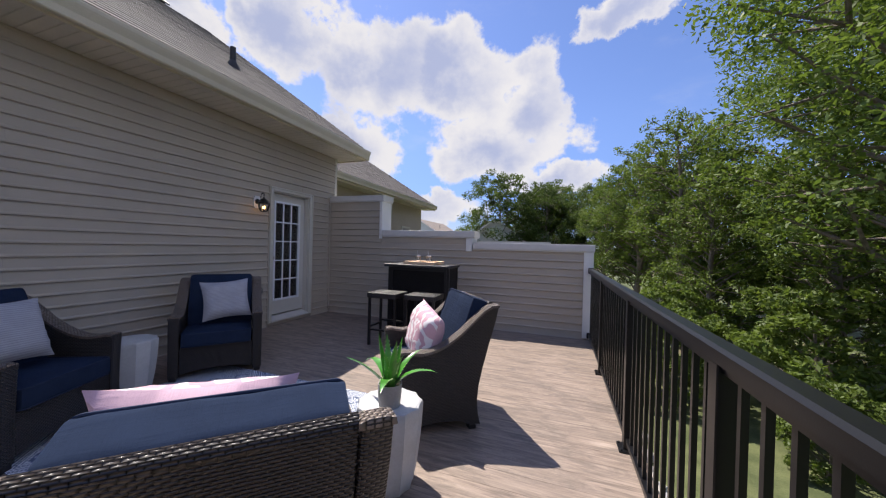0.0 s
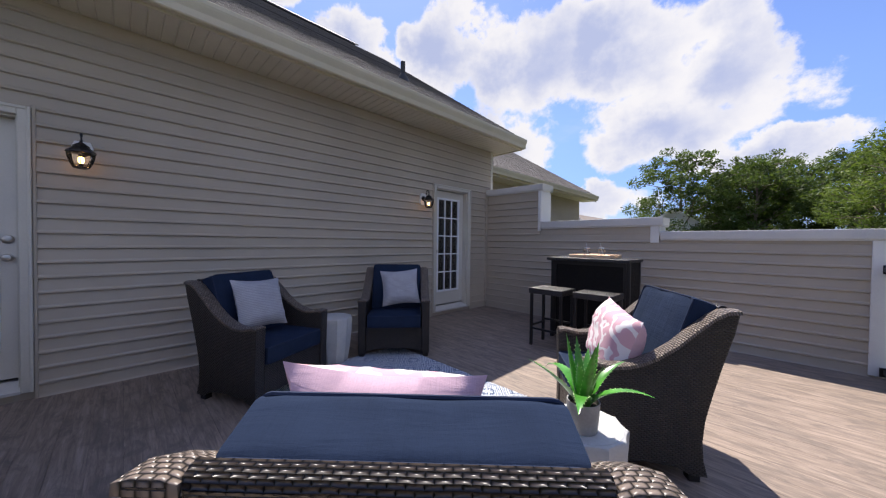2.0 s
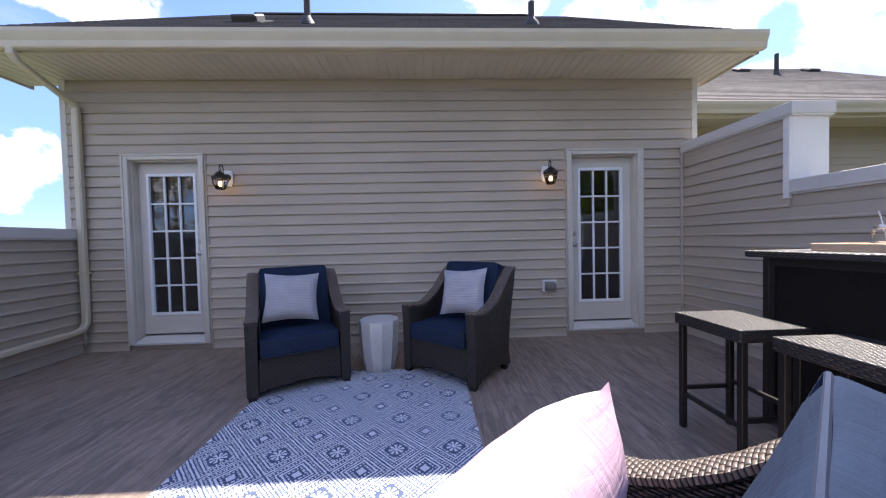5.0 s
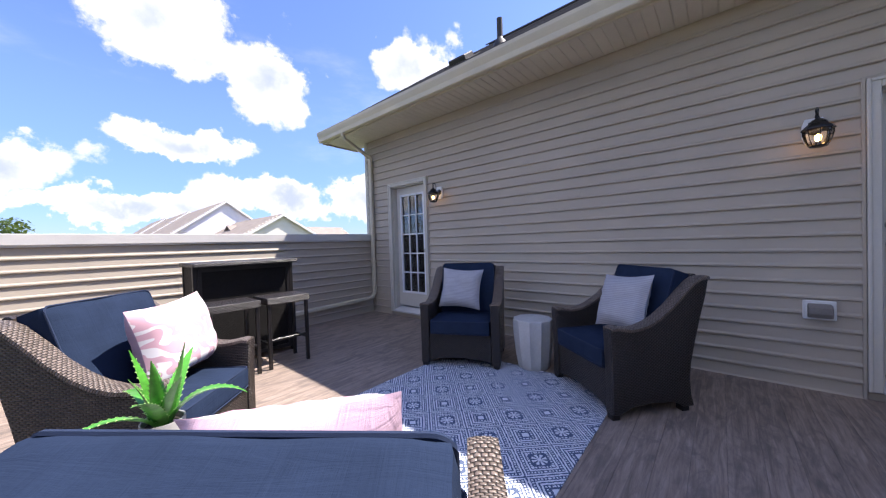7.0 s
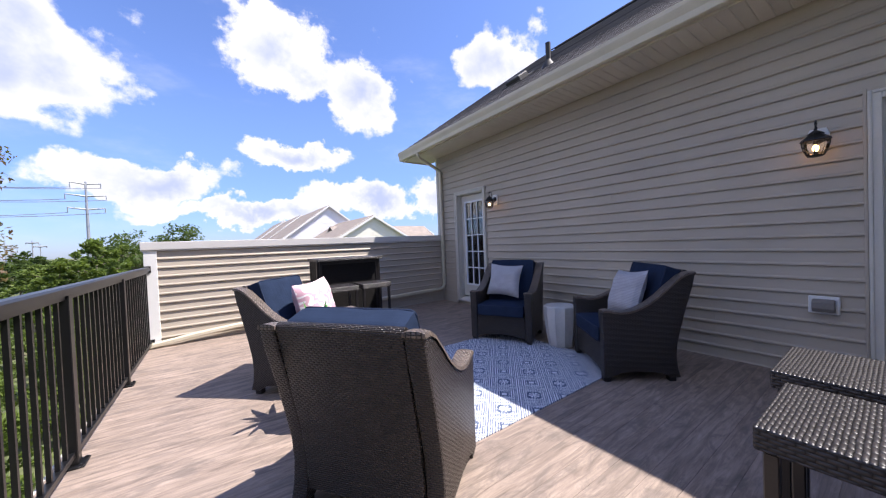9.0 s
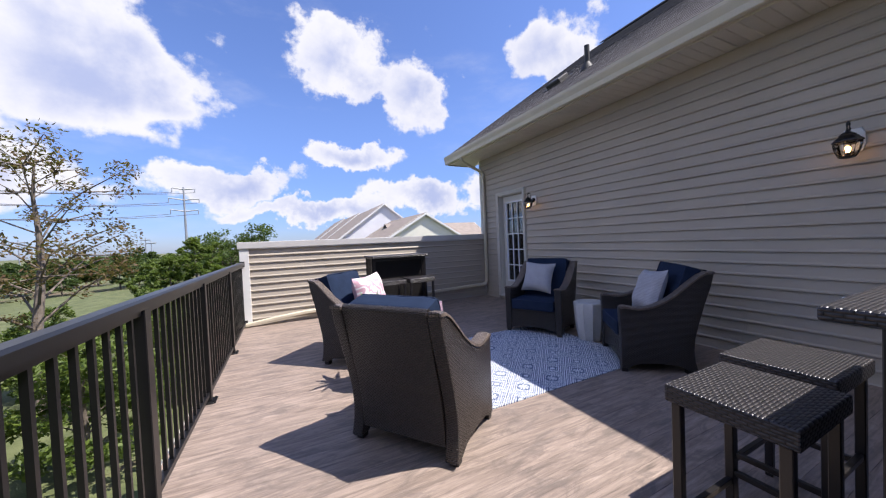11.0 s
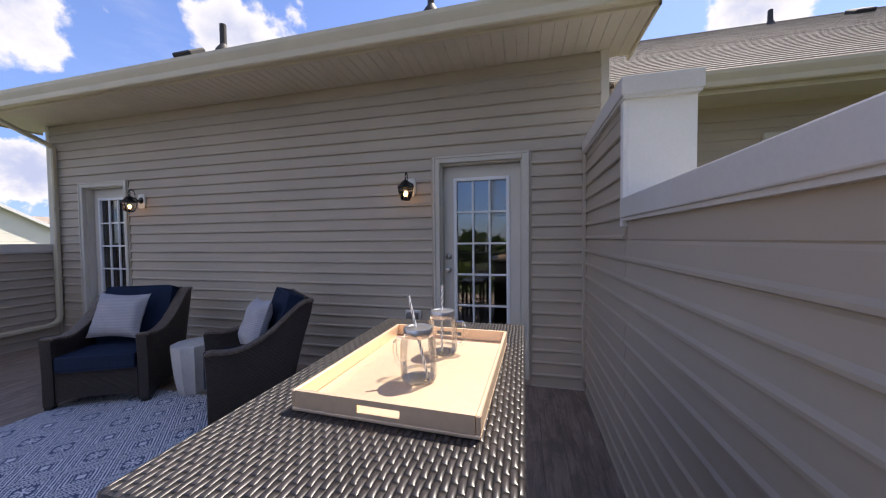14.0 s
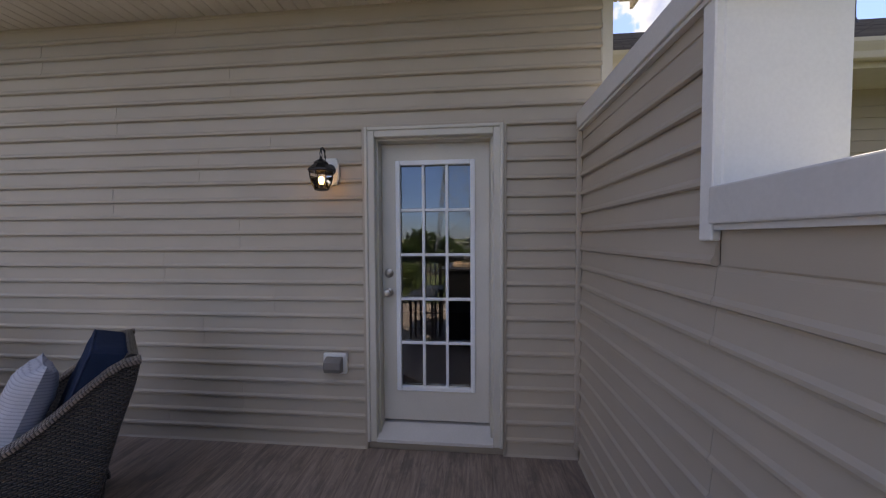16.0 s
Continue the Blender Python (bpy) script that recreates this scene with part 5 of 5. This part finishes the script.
def leaf_cloud(name, centres, radii, count, size, mat, seed, flat=0.6):
    """Many single leaves, gathered in ragged clumps round the given centres."""
    rng = np.random.default_rng(seed)
    centres, radii = np.array(centres), np.array(radii)
    pick = rng.choice(len(centres), count, p=radii ** 2 / (radii ** 2).sum())
    d = rng.normal(size=(count, 3))
    d /= np.linalg.norm(d, axis=1)[:, None]
    r = radii[pick] * rng.uniform(0.15, 1.0, count) ** 0.55
    pos = centres[pick] + d * r[:, None] * np.array([1, 1, 0.75])
    nrm = rng.normal(size=(count, 3)) + np.array([0, 0, flat * 2])
    nrm /= np.linalg.norm(nrm, axis=1)[:, None]
    tang = np.cross(nrm, rng.normal(size=(count, 3)))
    tang /= np.linalg.norm(tang, axis=1)[:, None] + 1e-9
    bit = np.cross(nrm, tang)
    s = size * rng.uniform(0.6, 1.35, count)[:, None]
    quad = np.stack([pos - tang * s, pos + bit * s * 0.42 - nrm * s * 0.1, pos + tang * s, pos - bit * s * 0.42 - nrm * s * 0.1], 1).reshape(-1, 3)
    me = bpy.data.meshes.new(name)
    me.vertices.add(count * 4)
    me.vertices.foreach_set("co", quad.ravel())
    me.loops.add(count * 4)
    me.loops.foreach_set("vertex_index", np.arange(count * 4, dtype=np.int32))
    me.polygons.add(count)
    me.polygons.foreach_set("loop_start", np.arange(0, count * 4, 4, dtype=np.int32))
    me.update(calc_edges=True)
    me.validate()
    me.materials.append(mat)
    return me


def tree(seed, height, spread, leaves, size, mat, label, bare=0.28, clumps=70, lean=0.0, bark=M_BARK):
    """A tapered trunk, two orders of limbs and a ragged crown of single leaves."""
    rnd = random.Random(seed)
    root = thing("tree", pose(0, 0, 0), label, "tree", "trees round the deck")
    wood, tips = bmesh.new(), []
    pts, x, y = [], 0.0, 0.0
    for i in range(9):
        f = i / 8
        pts.append((x, y, height * 0.86 * f - 0.3 * (i == 0)))
        x += rnd.uniform(-0.03, 0.03) * height * 0.5 + lean * height / 8
        y += rnd.uniform(-0.03, 0.03) * height * 0.5
    tube(wood, pts, height * 0.017 + 0.03, 8, height * 0.003)
    n = clumps // 3
    for k in range(n):
        f = bare + (1 - bare) * (k + rnd.random()) / n
        i = min(7, int(f * 8))
        a, b = Vector(pts[i]), Vector(pts[i + 1])
        p = a.lerp(b, f * 8 - i if f * 8 - i <= 1 else 1)
        yaw = k * 2.4 + rnd.uniform(-0.5, 0.5)
        taper = math.sin(math.pi * min(1.0, 0.22 + 0.78 * (f - bare) / (1 - bare) * 0.95 + 0.02)) ** 0.7
        ln = spread * (0.35 + 0.75 * taper) * rnd.uniform(0.65, 1.15)
        up = rnd.uniform(0.15, 0.65) + 0.5 * f
        d = Vector((math.cos(yaw), math.sin(yaw), up)).normalized()
        q1 = p + d * ln * 0.5 + Vector((rnd.uniform(-0.1, 0.1), rnd.uniform(-0.1, 0.1), 0.05)) * ln
        q2 = p + d * ln
        tube(wood, [p, q1, q2], height * 0.006 * (1.2 - f), 5, height * 0.0012)
        tips.append((q2, ln * 0.19))
        tips.append((q1, ln * 0.15))
        for s in (-1, 1):
            e = q1 + Vector((math.cos(yaw + s * 0.9), math.sin(yaw + s * 0.9), rnd.uniform(-0.15, 0.5))) * ln * rnd.uniform(0.3, 0.6)
            tube(wood, [q1, e], height * 0.003, 4, height * 0.0008)
            tips.append((e, ln * 0.18))
    tips.append((Vector(pts[-1]), spread * 0.3))
    tips.append((Vector(pts[-1]) + Vector((0, 0, height * 0.06)), spread * 0.22))
    part("trunk", wood, bark, root, smooth=True)
    o = new("crown", leaf_cloud("crown", [tuple(t[0]) for t in tips], [max(0.12, t[1]) for t in tips], leaves, size, mat, seed))
    o.parent = root
    return root


def place_tree(proto, x, y, scale, yaw, zoff=0.0, stretch=1.0):
    m = pose(x, y, ground_height(x, y) + zoff - 0.1, 0, 0, yaw)
    t = copy_thing(proto, m)
    t.scale = (scale, scale, scale * stretch)
    return t


def plant_trees():
    tall = tree(11, 17.0, 4.2, 30000, 0.085, M_LEAF, "tall leafy oak beside the deck", 0.24, 170)
    slim = tree(12, 13.0, 2.6, 15000, 0.085, M_LEAF_LIGHT, "slender young maple beside the wood's edge", 0.22, 150)
    dark = tree(13, 12.0, 3.7, 22000, 0.115, M_LEAF_DARK, "dense dark-green tree in the wood", 0.15, 140)
    bush = tree(14, 3.6, 1.6, 8000, 0.085, M_LEAF_LIGHT, "light-green leafy bush below the deck", 0.05, 84)
    far = tree(15, 9.0, 3.6, 2600, 0.40, M_LEAF_DARK, "distant dark-green tree on the horizon", 0.08, 48)
    # first copies stand where the prototypes are put
    def settle(t, x, y, s, yaw):
        t.matrix_world = pose(x, y, ground_height(x, y) - 0.1, 0, 0, yaw) @ Matrix.Scale(s, 4)

    settle(tall, 8.4, 10.4, 1.0, 20)
    for x, y, s, yaw in ((11.5, 13.5, 1.05, 250), (10.6, 17.5, 0.95, 80)):
        place_tree(tall, x, y, s, yaw)
    settle(slim, 6.0, 19.0, 0.95, 10)
    for x, y, s, yaw in ((4.9, 23.0, 0.92, 100), (7.6, 22.5, 0.98, 200), (6.2, 16.2, 0.66, 330), (8.0, 13.2, 0.72, 60), (3.4, 25.0, 0.74, 250), (10.5, 9.5, 0.62, 12)):
        place_tree(slim, x, y, s, yaw)
    settle(dark, -5.8, 38.0, 1.16, 0)
    for x, y, s, yaw in ((-1.0, 40, 1.08, 50), (2.5, 42, 1.05, 120), (4.5, 36, 1.0, 200), (8.0, 34, 1.1, 290), (-0.5, 46, 1.15, 15), (12.5, 30, 0.95, 75), (16.5, 24, 0.8, 160), (18.0, 18, 0.85, 230), (16.5, 31, 0.95, 180), (13.0, 21.0, 0.6, 140), (-2.6, 44, 1.05, 95), (20.5, 15.5, 0.85, 77), (11.0, 39.0, 1.0, 222)):
        place_tree(dark, x, y, s, yaw)
    settle(bush, 4.2, -4.5, 0.84, 0)
    for x, y, s, yaw in ((3.0, -8.0, 0.84, 60), (5.6, -8.5, 0.78, 130), (4.0, -12.5, 0.9, 200), (7.2, -5.0, 0.7, 290), (7.8, -11.0, 0.72, 15), (5.0, 0.5, 0.62, 45), (7.4, 3.4, 0.6, 170), (6.6, 6.5, 0.55, 310), (5.8, 9.6, 0.6, 222), (8.6, -0.6, 0.8, 77), (10.6, 5.2, 1.1, 99), (6.8, 11.6, 1.1, 12), (3.6, 12.4, 0.85, 260), (2.0, -15.0, 0.95, 12), (6.4, -16.0, 0.82, 100), (9.8, -15.5, 0.7, 205), (4.6, 15.2, 1.0, 123), (7.6, 17.4, 1.3, 321), (10.4, -7.4, 0.75, 33), (11.4, 1.6, 1.0, 180)):
        place_tree(bush, x, y, s, yaw)
    mid = tree(17, 6.0, 1.7, 7000, 0.12, M_LEAF_LIGHT, "upright light-green tree beyond the low wall", 0.1, 60)
    settle(mid, 5.5, -21.8, 1.0, 0)
    place_tree(mid, 6.9, -21.5, 0.82, 120)
    place_tree(mid, 8.6, -24.0, 0.78, 240)
    flat = tree(18, 5.6, 3.6, 4200, 0.15, M_LEAF_DARK, "flat-topped tree beyond the low wall", 0.62, 60)
    settle(flat, 5.0, -32.0, 0.98, 0)
    settle(far, 60, -190, 1.0, 0)
    rnd = random.Random(9)
    for k in range(130):
        a = radians(-128 - 56 * (k + rnd.random() * 0.8) / 130)
        d = (72, 105, 150, 205)[k % 4] + rnd.uniform(-14, 14)
        place_tree(far, -math.sin(a) * d, math.cos(a) * d, rnd.uniform(0.5, 0.66), rnd.uniform(0, 360), 0, rnd.uniform(0.8, 1.05))
    for k in range(24):
        a = radians(-40 - 95 * (k + rnd.random() * 0.8) / 24)
        d = rnd.uniform(42, 60)
        place_tree(far, -math.sin(a) * d, math.cos(a) * d, rnd.uniform(0.6, 0.95), rnd.uniform(0, 360))
    # thin-leaved tree with rusty leaves, at the corner of the wood
    rust = tree(16, 9.4, 2.7, 5200, 0.07, M_LEAF_RUST, "half-bare tree with rusty leaves", 0.35, 66, -0.03)
    settle(rust, 6.5, -7.7, 0.9, 70)


plant_trees()

# rocks along the foot of the house
bm = bmesh.new()
rnd = random.Random(21)
for k in range(170):
    x, y = 2.0 + rnd.uniform(-0.32, 0.42), -2.5 + k * 0.075 + rnd.uniform(-0.1, 0.1)
    s = rnd.uniform(0.10, 0.24)
    r = bmesh.ops.create_icosphere(bm, subdivisions=1, radius=s)
    z = ground_height(x, y) + s * 0.25
    for v in r["verts"]:
        v.co = Vector((v.co.x * 1.25, v.co.y, v.co.z * 0.7)) * (1 + 0.35 * noise.noise(v.co * 6 + Vector((k, 0, 0)))) + Vector((x, y, z))
rocks = part("rock_bed", bm, M_ROCK)
tagged(rocks, "bed of pale grey rocks along the foundation", "rocks", kind="stuff")
tagged(part("house_base", boxes((WALL_X, 0.89, SOUTH_Y - 0.36, NORTH_Y + 0.36, GROUND_Z - 0.4, -0.32)), M_SIDING), "taupe sided storey below the deck", "wall", kind="structure")


def gable_house(m, w, length, eave, ridge, wall_mat, label, laps=0.16):
    """A gabled house: the gable faces +y at y = 0 and the ridge runs back along -y."""
    root = thing("house", m, label, "house", "neighbouring houses")
    h = w / 2
    lo = GROUND_Z - m.translation.z - 0.3
    bm = bmesh.new()
    prism(bm, [(-h, lo), (h, lo), (h, eave), (0, ridge - 0.12), (-h, eave)], "y", -length, 0)
    walls = part("wall", bm, wall_mat, root)
    z = max(0.6, eave - 0.9)
    while z < ridge - 0.35:
        half = h if z < eave else h * (ridge - z) / (ridge - eave)
        part("lap_board", prism(bmesh.new(), [(0.0, z), (0.016, z), (0.004, z + laps), (0.0, z + laps)], "x", -half + 0.08, half - 0.08), wall_mat, root)
        z += laps
    sl = (ridge - eave) / h
    for s in (-1, 1):
        bm = bmesh.new()
        e = h + 0.35
        prism(bm, [(0, ridge), (s * e, ridge - sl * e), (s * e, ridge - sl * e - 0.12), (0, ridge - 0.12)], "y", -length - 0.3, 0.3)
        part("roof", bm, M_SHINGLE_TAN, root, "grey-brown shingle roof")
        bm = bmesh.new()
        prism(bm, [(0, ridge - 0.01), (s * e, ridge - sl * e - 0.01), (s * e, ridge - sl * e - 0.22), (0, ridge - 0.22)], "y", 0.3, 0.34)
        part("rake_board", bm, M_WHITE, root, "white rake board")
    bm = lathe(bmesh.new(), [(0.05, -0.2), (0.05, 0.55), (0.04, 0.55)], 8, m=pose(-h * 0.35, -length * 0.4, ridge - sl * h * 0.35))
    part("vent_pipe", bm, M_DARK, root)
    return root


gable_house(pose(-11.7, -36.5, 0), 11.5, 16.0, 2.2, 6.47, M_WHITESIDE, "white-sided house with a steep gable and shingle roof")
gable_house(pose(-11.9, -53.2, 0), 11.5, 16.0, 2.4, 6.8, M_WHITESIDE, "white-sided house with a steep gable and shingle roof")
gable_house(pose(-12.1, -70.0, 0), 11.5, 16.0, 2.7, 7.2, M_WHITESIDE, "white-sided house with a steep gable and shingle roof")
gable_house(pose(-12.6, -25.0, 0), 10.6, 11.0, 1.05, 4.17, M_CREAMSIDE, "cream-sided house with a low gable and shingle roof")
gable_house(pose(-23.0, -33.0, 0, 0, 0, 90), 9.0, 12.0, 1.2, 3.6, M_CREAMSIDE, "house with a brown shingle roof beyond the low wall")
gable_house(pose(-6.4, 37.0, 0, 0, 0, 200), 9.0, 9.0, 1.5, 4.7, M_WHITESIDE, "grey-roofed house among the trees")
gable_house(pose(-20.0, 46.0, 0, 0, 0, 180), 11.0, 12.0, 2.2, 5.6, M_WHITESIDE, "far neighbouring house with a grey roof")

# the next house in the row
NX, NY0, NY1 = -5.0, 6.35, 14.6
neighbour = thing("neighbour_house", pose(0, 0, 0), "next taupe row house with a shingle roof and gutter", "house")
NPITCH = 0.625
o = roof_slab("roof", NX, NX - 5.0, NY0, NY1, 3.20, pitch=NPITCH)
o.parent = neighbour
tagged(o, "grey-brown shingle roof")
part("wall", boxes((NX - 9.5, NX - 0.62, NY0 + 0.35, NY1 - 0.4, GROUND_Z - 0.3, 3.1)), M_SIDING, neighbour)
bm = bmesh.new()
prism(bm, [(NX - 9.4, 3.1), (NX - 0.62, 3.1), (NX - 5.0, 6.2)], "y", NY0 + 0.35, NY0 + 0.5)
prism(bm, [(NX - 9.4, 3.1), (NX - 0.62, 3.1), (NX - 5.0, 6.2)], "y", NY1 - 0.55, NY1 - 0.4)
part("gable_wall", bm, M_SIDING, neighbour)
bm = bmesh.new()
prism(bm, [(NX - 0.08 + a, z - 0.04) for a, z in outer[:-1]], "y", NY0, NY1)
part("gutter", bm, M_GUTTER, neighbour, "cream gutter")
part("soffit", boxes((NX - 0.65, NX - 0.09, NY0, NY1, 3.03, 3.06)), M_SOFFIT, neighbour)
part("fascia", boxes((NX - 0.10, NX - 0.082, NY0, NY1, 3.0, 3.19)), M_GUTTER, neighbour)
lap = to_mesh("lap_board", prism(bmesh.new(), [(NX - 0.62, 0), (NX - 0.604, 0), (NX - 0.616, COURSE), (NX - 0.62, COURSE)], "y", NY0 + 0.36, NY1 - 0.41), M_SIDING)
for k in range(25):
    o = new("lap_board", lap)
    o.parent, o.location = neighbour, (0, 0, k * COURSE)
w = part("window", boxes((NX - 0.61, NX - 0.56, 12.2, 12.95, 1.2, 2.15), bevel=0.005), M_TRIM, neighbour, "cream framed window")
part("pane", boxes((NX - 0.565, NX - 0.552, 12.28, 12.87, 1.28, 2.07)), M_ROOM, w)


def neighbour_door(y0, y1, z0, z1):
    """A glazed door with casing, like those of the deck."""
    x = NX - 0.60
    bm = boxes((x, x + 0.05, y0, y0 + 0.09, z0, z1), (x, x + 0.05, y1 - 0.09, y1, z0, z1), (x, x + 0.05, y0 + 0.09, y1 - 0.09, z1 - 0.09, z1))
    root = part("door", bm, M_TRIM, neighbour, "cream glazed door")
    part("door_leaf", boxes((x, x + 0.015, y0 + 0.092, y1 - 0.092, z0, z1 - 0.092)), M_DOOR, root)
    a, b, lo, hi = y0 + 0.20, y1 - 0.20, z0 + 0.35, z1 - 0.27
    part("pane", boxes((x + 0.012, x + 0.019, a, b, lo, hi)), M_DARK, root, "dark glass")
    bm = boxes((x + 0.014, x + 0.027, a - 0.03, a, lo, hi), (x + 0.014, x + 0.027, b, b + 0.03, lo, hi), (x + 0.014, x + 0.027, a - 0.03, b + 0.03, hi, hi + 0.03))
    for k in (1, 2):
        box(bm, x + 0.016, x + 0.024, a + (b - a) * k / 3 - 0.01, a + (b - a) * k / 3 + 0.01, lo, hi)
    for k in range(1, 5):
        box(bm, x + 0.015, x + 0.023, a, b, lo + (hi - lo) * k / 5 - 0.01, lo + (hi - lo) * k / 5 + 0.01)
    part("lite_frame", bm, M_MUNTIN, root, "white grilles")


neighbour_door(8.14, 9.08, 0.4, 2.66)
for x, y, h in ((NX - 3.5, 12.1, 0.55), (NX - 4.6, 10.6, 0.3)):
    zz = 3.2 + (NX - x) * NPITCH
    part("vent_pipe", lathe(bmesh.new(), [(0.10, -0.05), (0.05, 0.08), (0.045, h), (0.035, h)], 12, m=pose(x, y, zz)), M_DARK, neighbour)
for y in (11.9, 14.0):
    zz = 3.2 + 4.3 * NPITCH
    bm = bmesh.new()
    box(bm, -0.15, 0.15, -0.17, 0.17, -0.02, 0.08, 0.02, m=pose(NX - 4.3, y, zz, 0, math.degrees(math.atan(NPITCH)), 0))
    part("box_vent", bm, M_DARK, neighbour)
part("terrace_wall", boxes((NX + 0.4, 0.0, NY1 - 0.3, NY1, GROUND_Z, 1.55)), M_SIDING, neighbour)
part("terrace_cap", boxes((NX + 0.4, 0.05, NY1 - 0.36, NY1 + 0.06, 1.552, 1.66)), M_CAP, neighbour)

# ---- power line ----


def power_pole(m, h, arms, label):
    root = thing("power_pole", m, label, "power pole", "power poles")
    part("mast", tube(bmesh.new(), [(0, 0, -0.5), (0, 0, h)], h * 0.018, 10, h * 0.009), M_GALV, root, smooth=True)
    for z, w in arms:
        for s in (-1, 1):
            a = part("crossarm", tube(bmesh.new(), [(0, 0, z), (s * w, 0, z + w * 0.12)], 0.34, 6, 0.20), M_GALV, root)
            part("insulator", tube(bmesh.new(), [(s * w, 0, z + w * 0.12), (s * w, 0, z + w * 0.12 - h * 0.05)], 0.16, 6), M_GALV, a)
    return root


PYLON = (35.5, -157.0)
power_pole(pose(*PYLON, -6, 0, 0, 12), 33.0, ((23.5, 4.4), (28.0, 4.8), (32.2, 3.6)), "tall steel power pole with three pairs of arms")
for x, y, h in ((58, -190, 14), (62, -186, 12), (64, -188, 13), (52, -176, 12), (75, -180, 12), (92, -178, 14), (40, -240, 18), (68, -184, 9)):
    power_pole(pose(x, y, -5.5), h, ((h * 0.92, 1.6),), "distant grey power pole")
bm = bmesh.new()
for z, w in ((22.4, 4.4), (26.9, 4.8), (31.0, 3.6)):
    for s in (-1, 1):
        a = Vector((PYLON[0] + s * w, PYLON[1], -6 + z))
        b = Vector((150 + s * w, -60, 12 + z * 0.7))
        tube(bm, [a.lerp(b, i / 24) - Vector((0, 0, 9.0 * 4 * (i / 24) * (1 - i / 24))) for i in range(25)], 0.09, 4)
tagged(part("power_cable", bm, M_WIRE), "thin dark power cables sagging between poles", "cables", kind="stuff")


def lattice_tower(m, h):
    root = thing("lattice_tower", m, "steel lattice transmission tower", "tower")
    def corner(k, z):
        w = 3.2 * (1 - 0.82 * z / h)
        return Vector(((1 if k in (0, 1) else -1) * w, (1 if k in (0, 3) else -1) * w, z))
    for k in range(4):
        part("leg", tube(bmesh.new(), [corner(k, 0), corner(k, h)], 0.10, 5), M_GALV, root)
    bm = bmesh.new()
    levels = [0, 5, 9.5, 13.5, 17, 20, 22.5, 24.5, 26.5, 28.5]
    for z0, z1 in zip(levels, levels[1:]):
        for k in range(4):
            j = (k + 1) % 4
            tube(bm, [corner(k, z0), corner(j, z1)], 0.05, 4)
            tube(bm, [corner(j, z0), corner(k, z1)], 0.05, 4)
            tube(bm, [corner(k, z1), corner(j, z1)], 0.05, 4)
    part("bracing", bm, M_GALV, root)
    for z in (20, 24.5, 28.5):
        for s in (-1, 1):
            part("crossarm", tube(bmesh.new(), [(0, 0, z), (0, s * 5.5, z + 0.3)], 0.14, 5, 0.06), M_GALV, root)


lattice_tower(pose(46.0, 2.5, -4.2), 30.0)

# ---- siding panels and deck boards ----
bands = [(HOUSE_S + 0.05, DOORS[1][0] - 0.004), (DOORS[1][1] + 0.004, DOORS[0][0] - 0.004), (DOORS[0][1] + 0.004, NORTH_Y - 0.004)]
Z0 = -0.0137
low_rows = 19
for a, b in bands:
    side_run(wall_house, west_place, a, b, Z0, Z0 + low_rows * COURSE, 1.9, (0.75, 1.35, 0.35, 1.05, 1.6))
Z1 = Z0 + low_rows * COURSE
side_run(wall_house, west_place, HOUSE_S + 0.05, HOUSE_N - 0.05, Z1, Z1 + 7 * COURSE, 2.6, (1.2, 2.1, 0.6, 1.7))
for x0, x1, top in STEPS:
    rows = int((top - Z0) / COURSE)
    side_run(wall_north, north_place, x0 + (0.034 if x0 == WALL_X else 0.0), x1 - (0.11 if x1 > 0 else 0.0), Z0, Z0 + rows * COURSE + 0.001, 2.2, (0.9, 1.5, 0.5))
    rest = top - Z0 - rows * COURSE
    if rest > 0.01:
        part("siding_edge", boxes((x0 + 0.03, x1 - (0.11 if x1 > 0 else 0.05), NORTH_Y + 0.003, NORTH_Y + 0.013, Z0 + rows * COURSE, top)), M_SIDING, wall_north)


def south_run():
    rows = int((1.30 - Z0) / COURSE)
    for r in range(0, rows, 2):
        n = min(2, rows - r)
        cut = -1.2 + 0.7 * ((r // 2) % 3)
        for a, b, o in ((cut, 0.71, 0.0), (WALL_X + 0.034, cut + 0.03, 0.0018)):
            siding_panel(wall_south, south_place(b, Z0 + r * COURSE, o), b - a, n)
    part("siding_edge", boxes((WALL_X + 0.03, 0.71, SOUTH_Y - 0.013, SOUTH_Y - 0.003, Z0 + rows * COURSE, 1.30)), M_SIDING, wall_south)


south_run()
board_w = 0.148
board = to_mesh("deck_board", boxes((WALL_X + 0.002, 0.905, 0.0005, board_w - 0.0005, -0.022, 0.0), bevel=0.0008), M_DECK)
y = SOUTH_Y - 0.02
while y < NORTH_Y + 0.01:
    o = new("deck_board", board)
    o.parent, o.location = floor, (0, y, 0)
    y += board_w
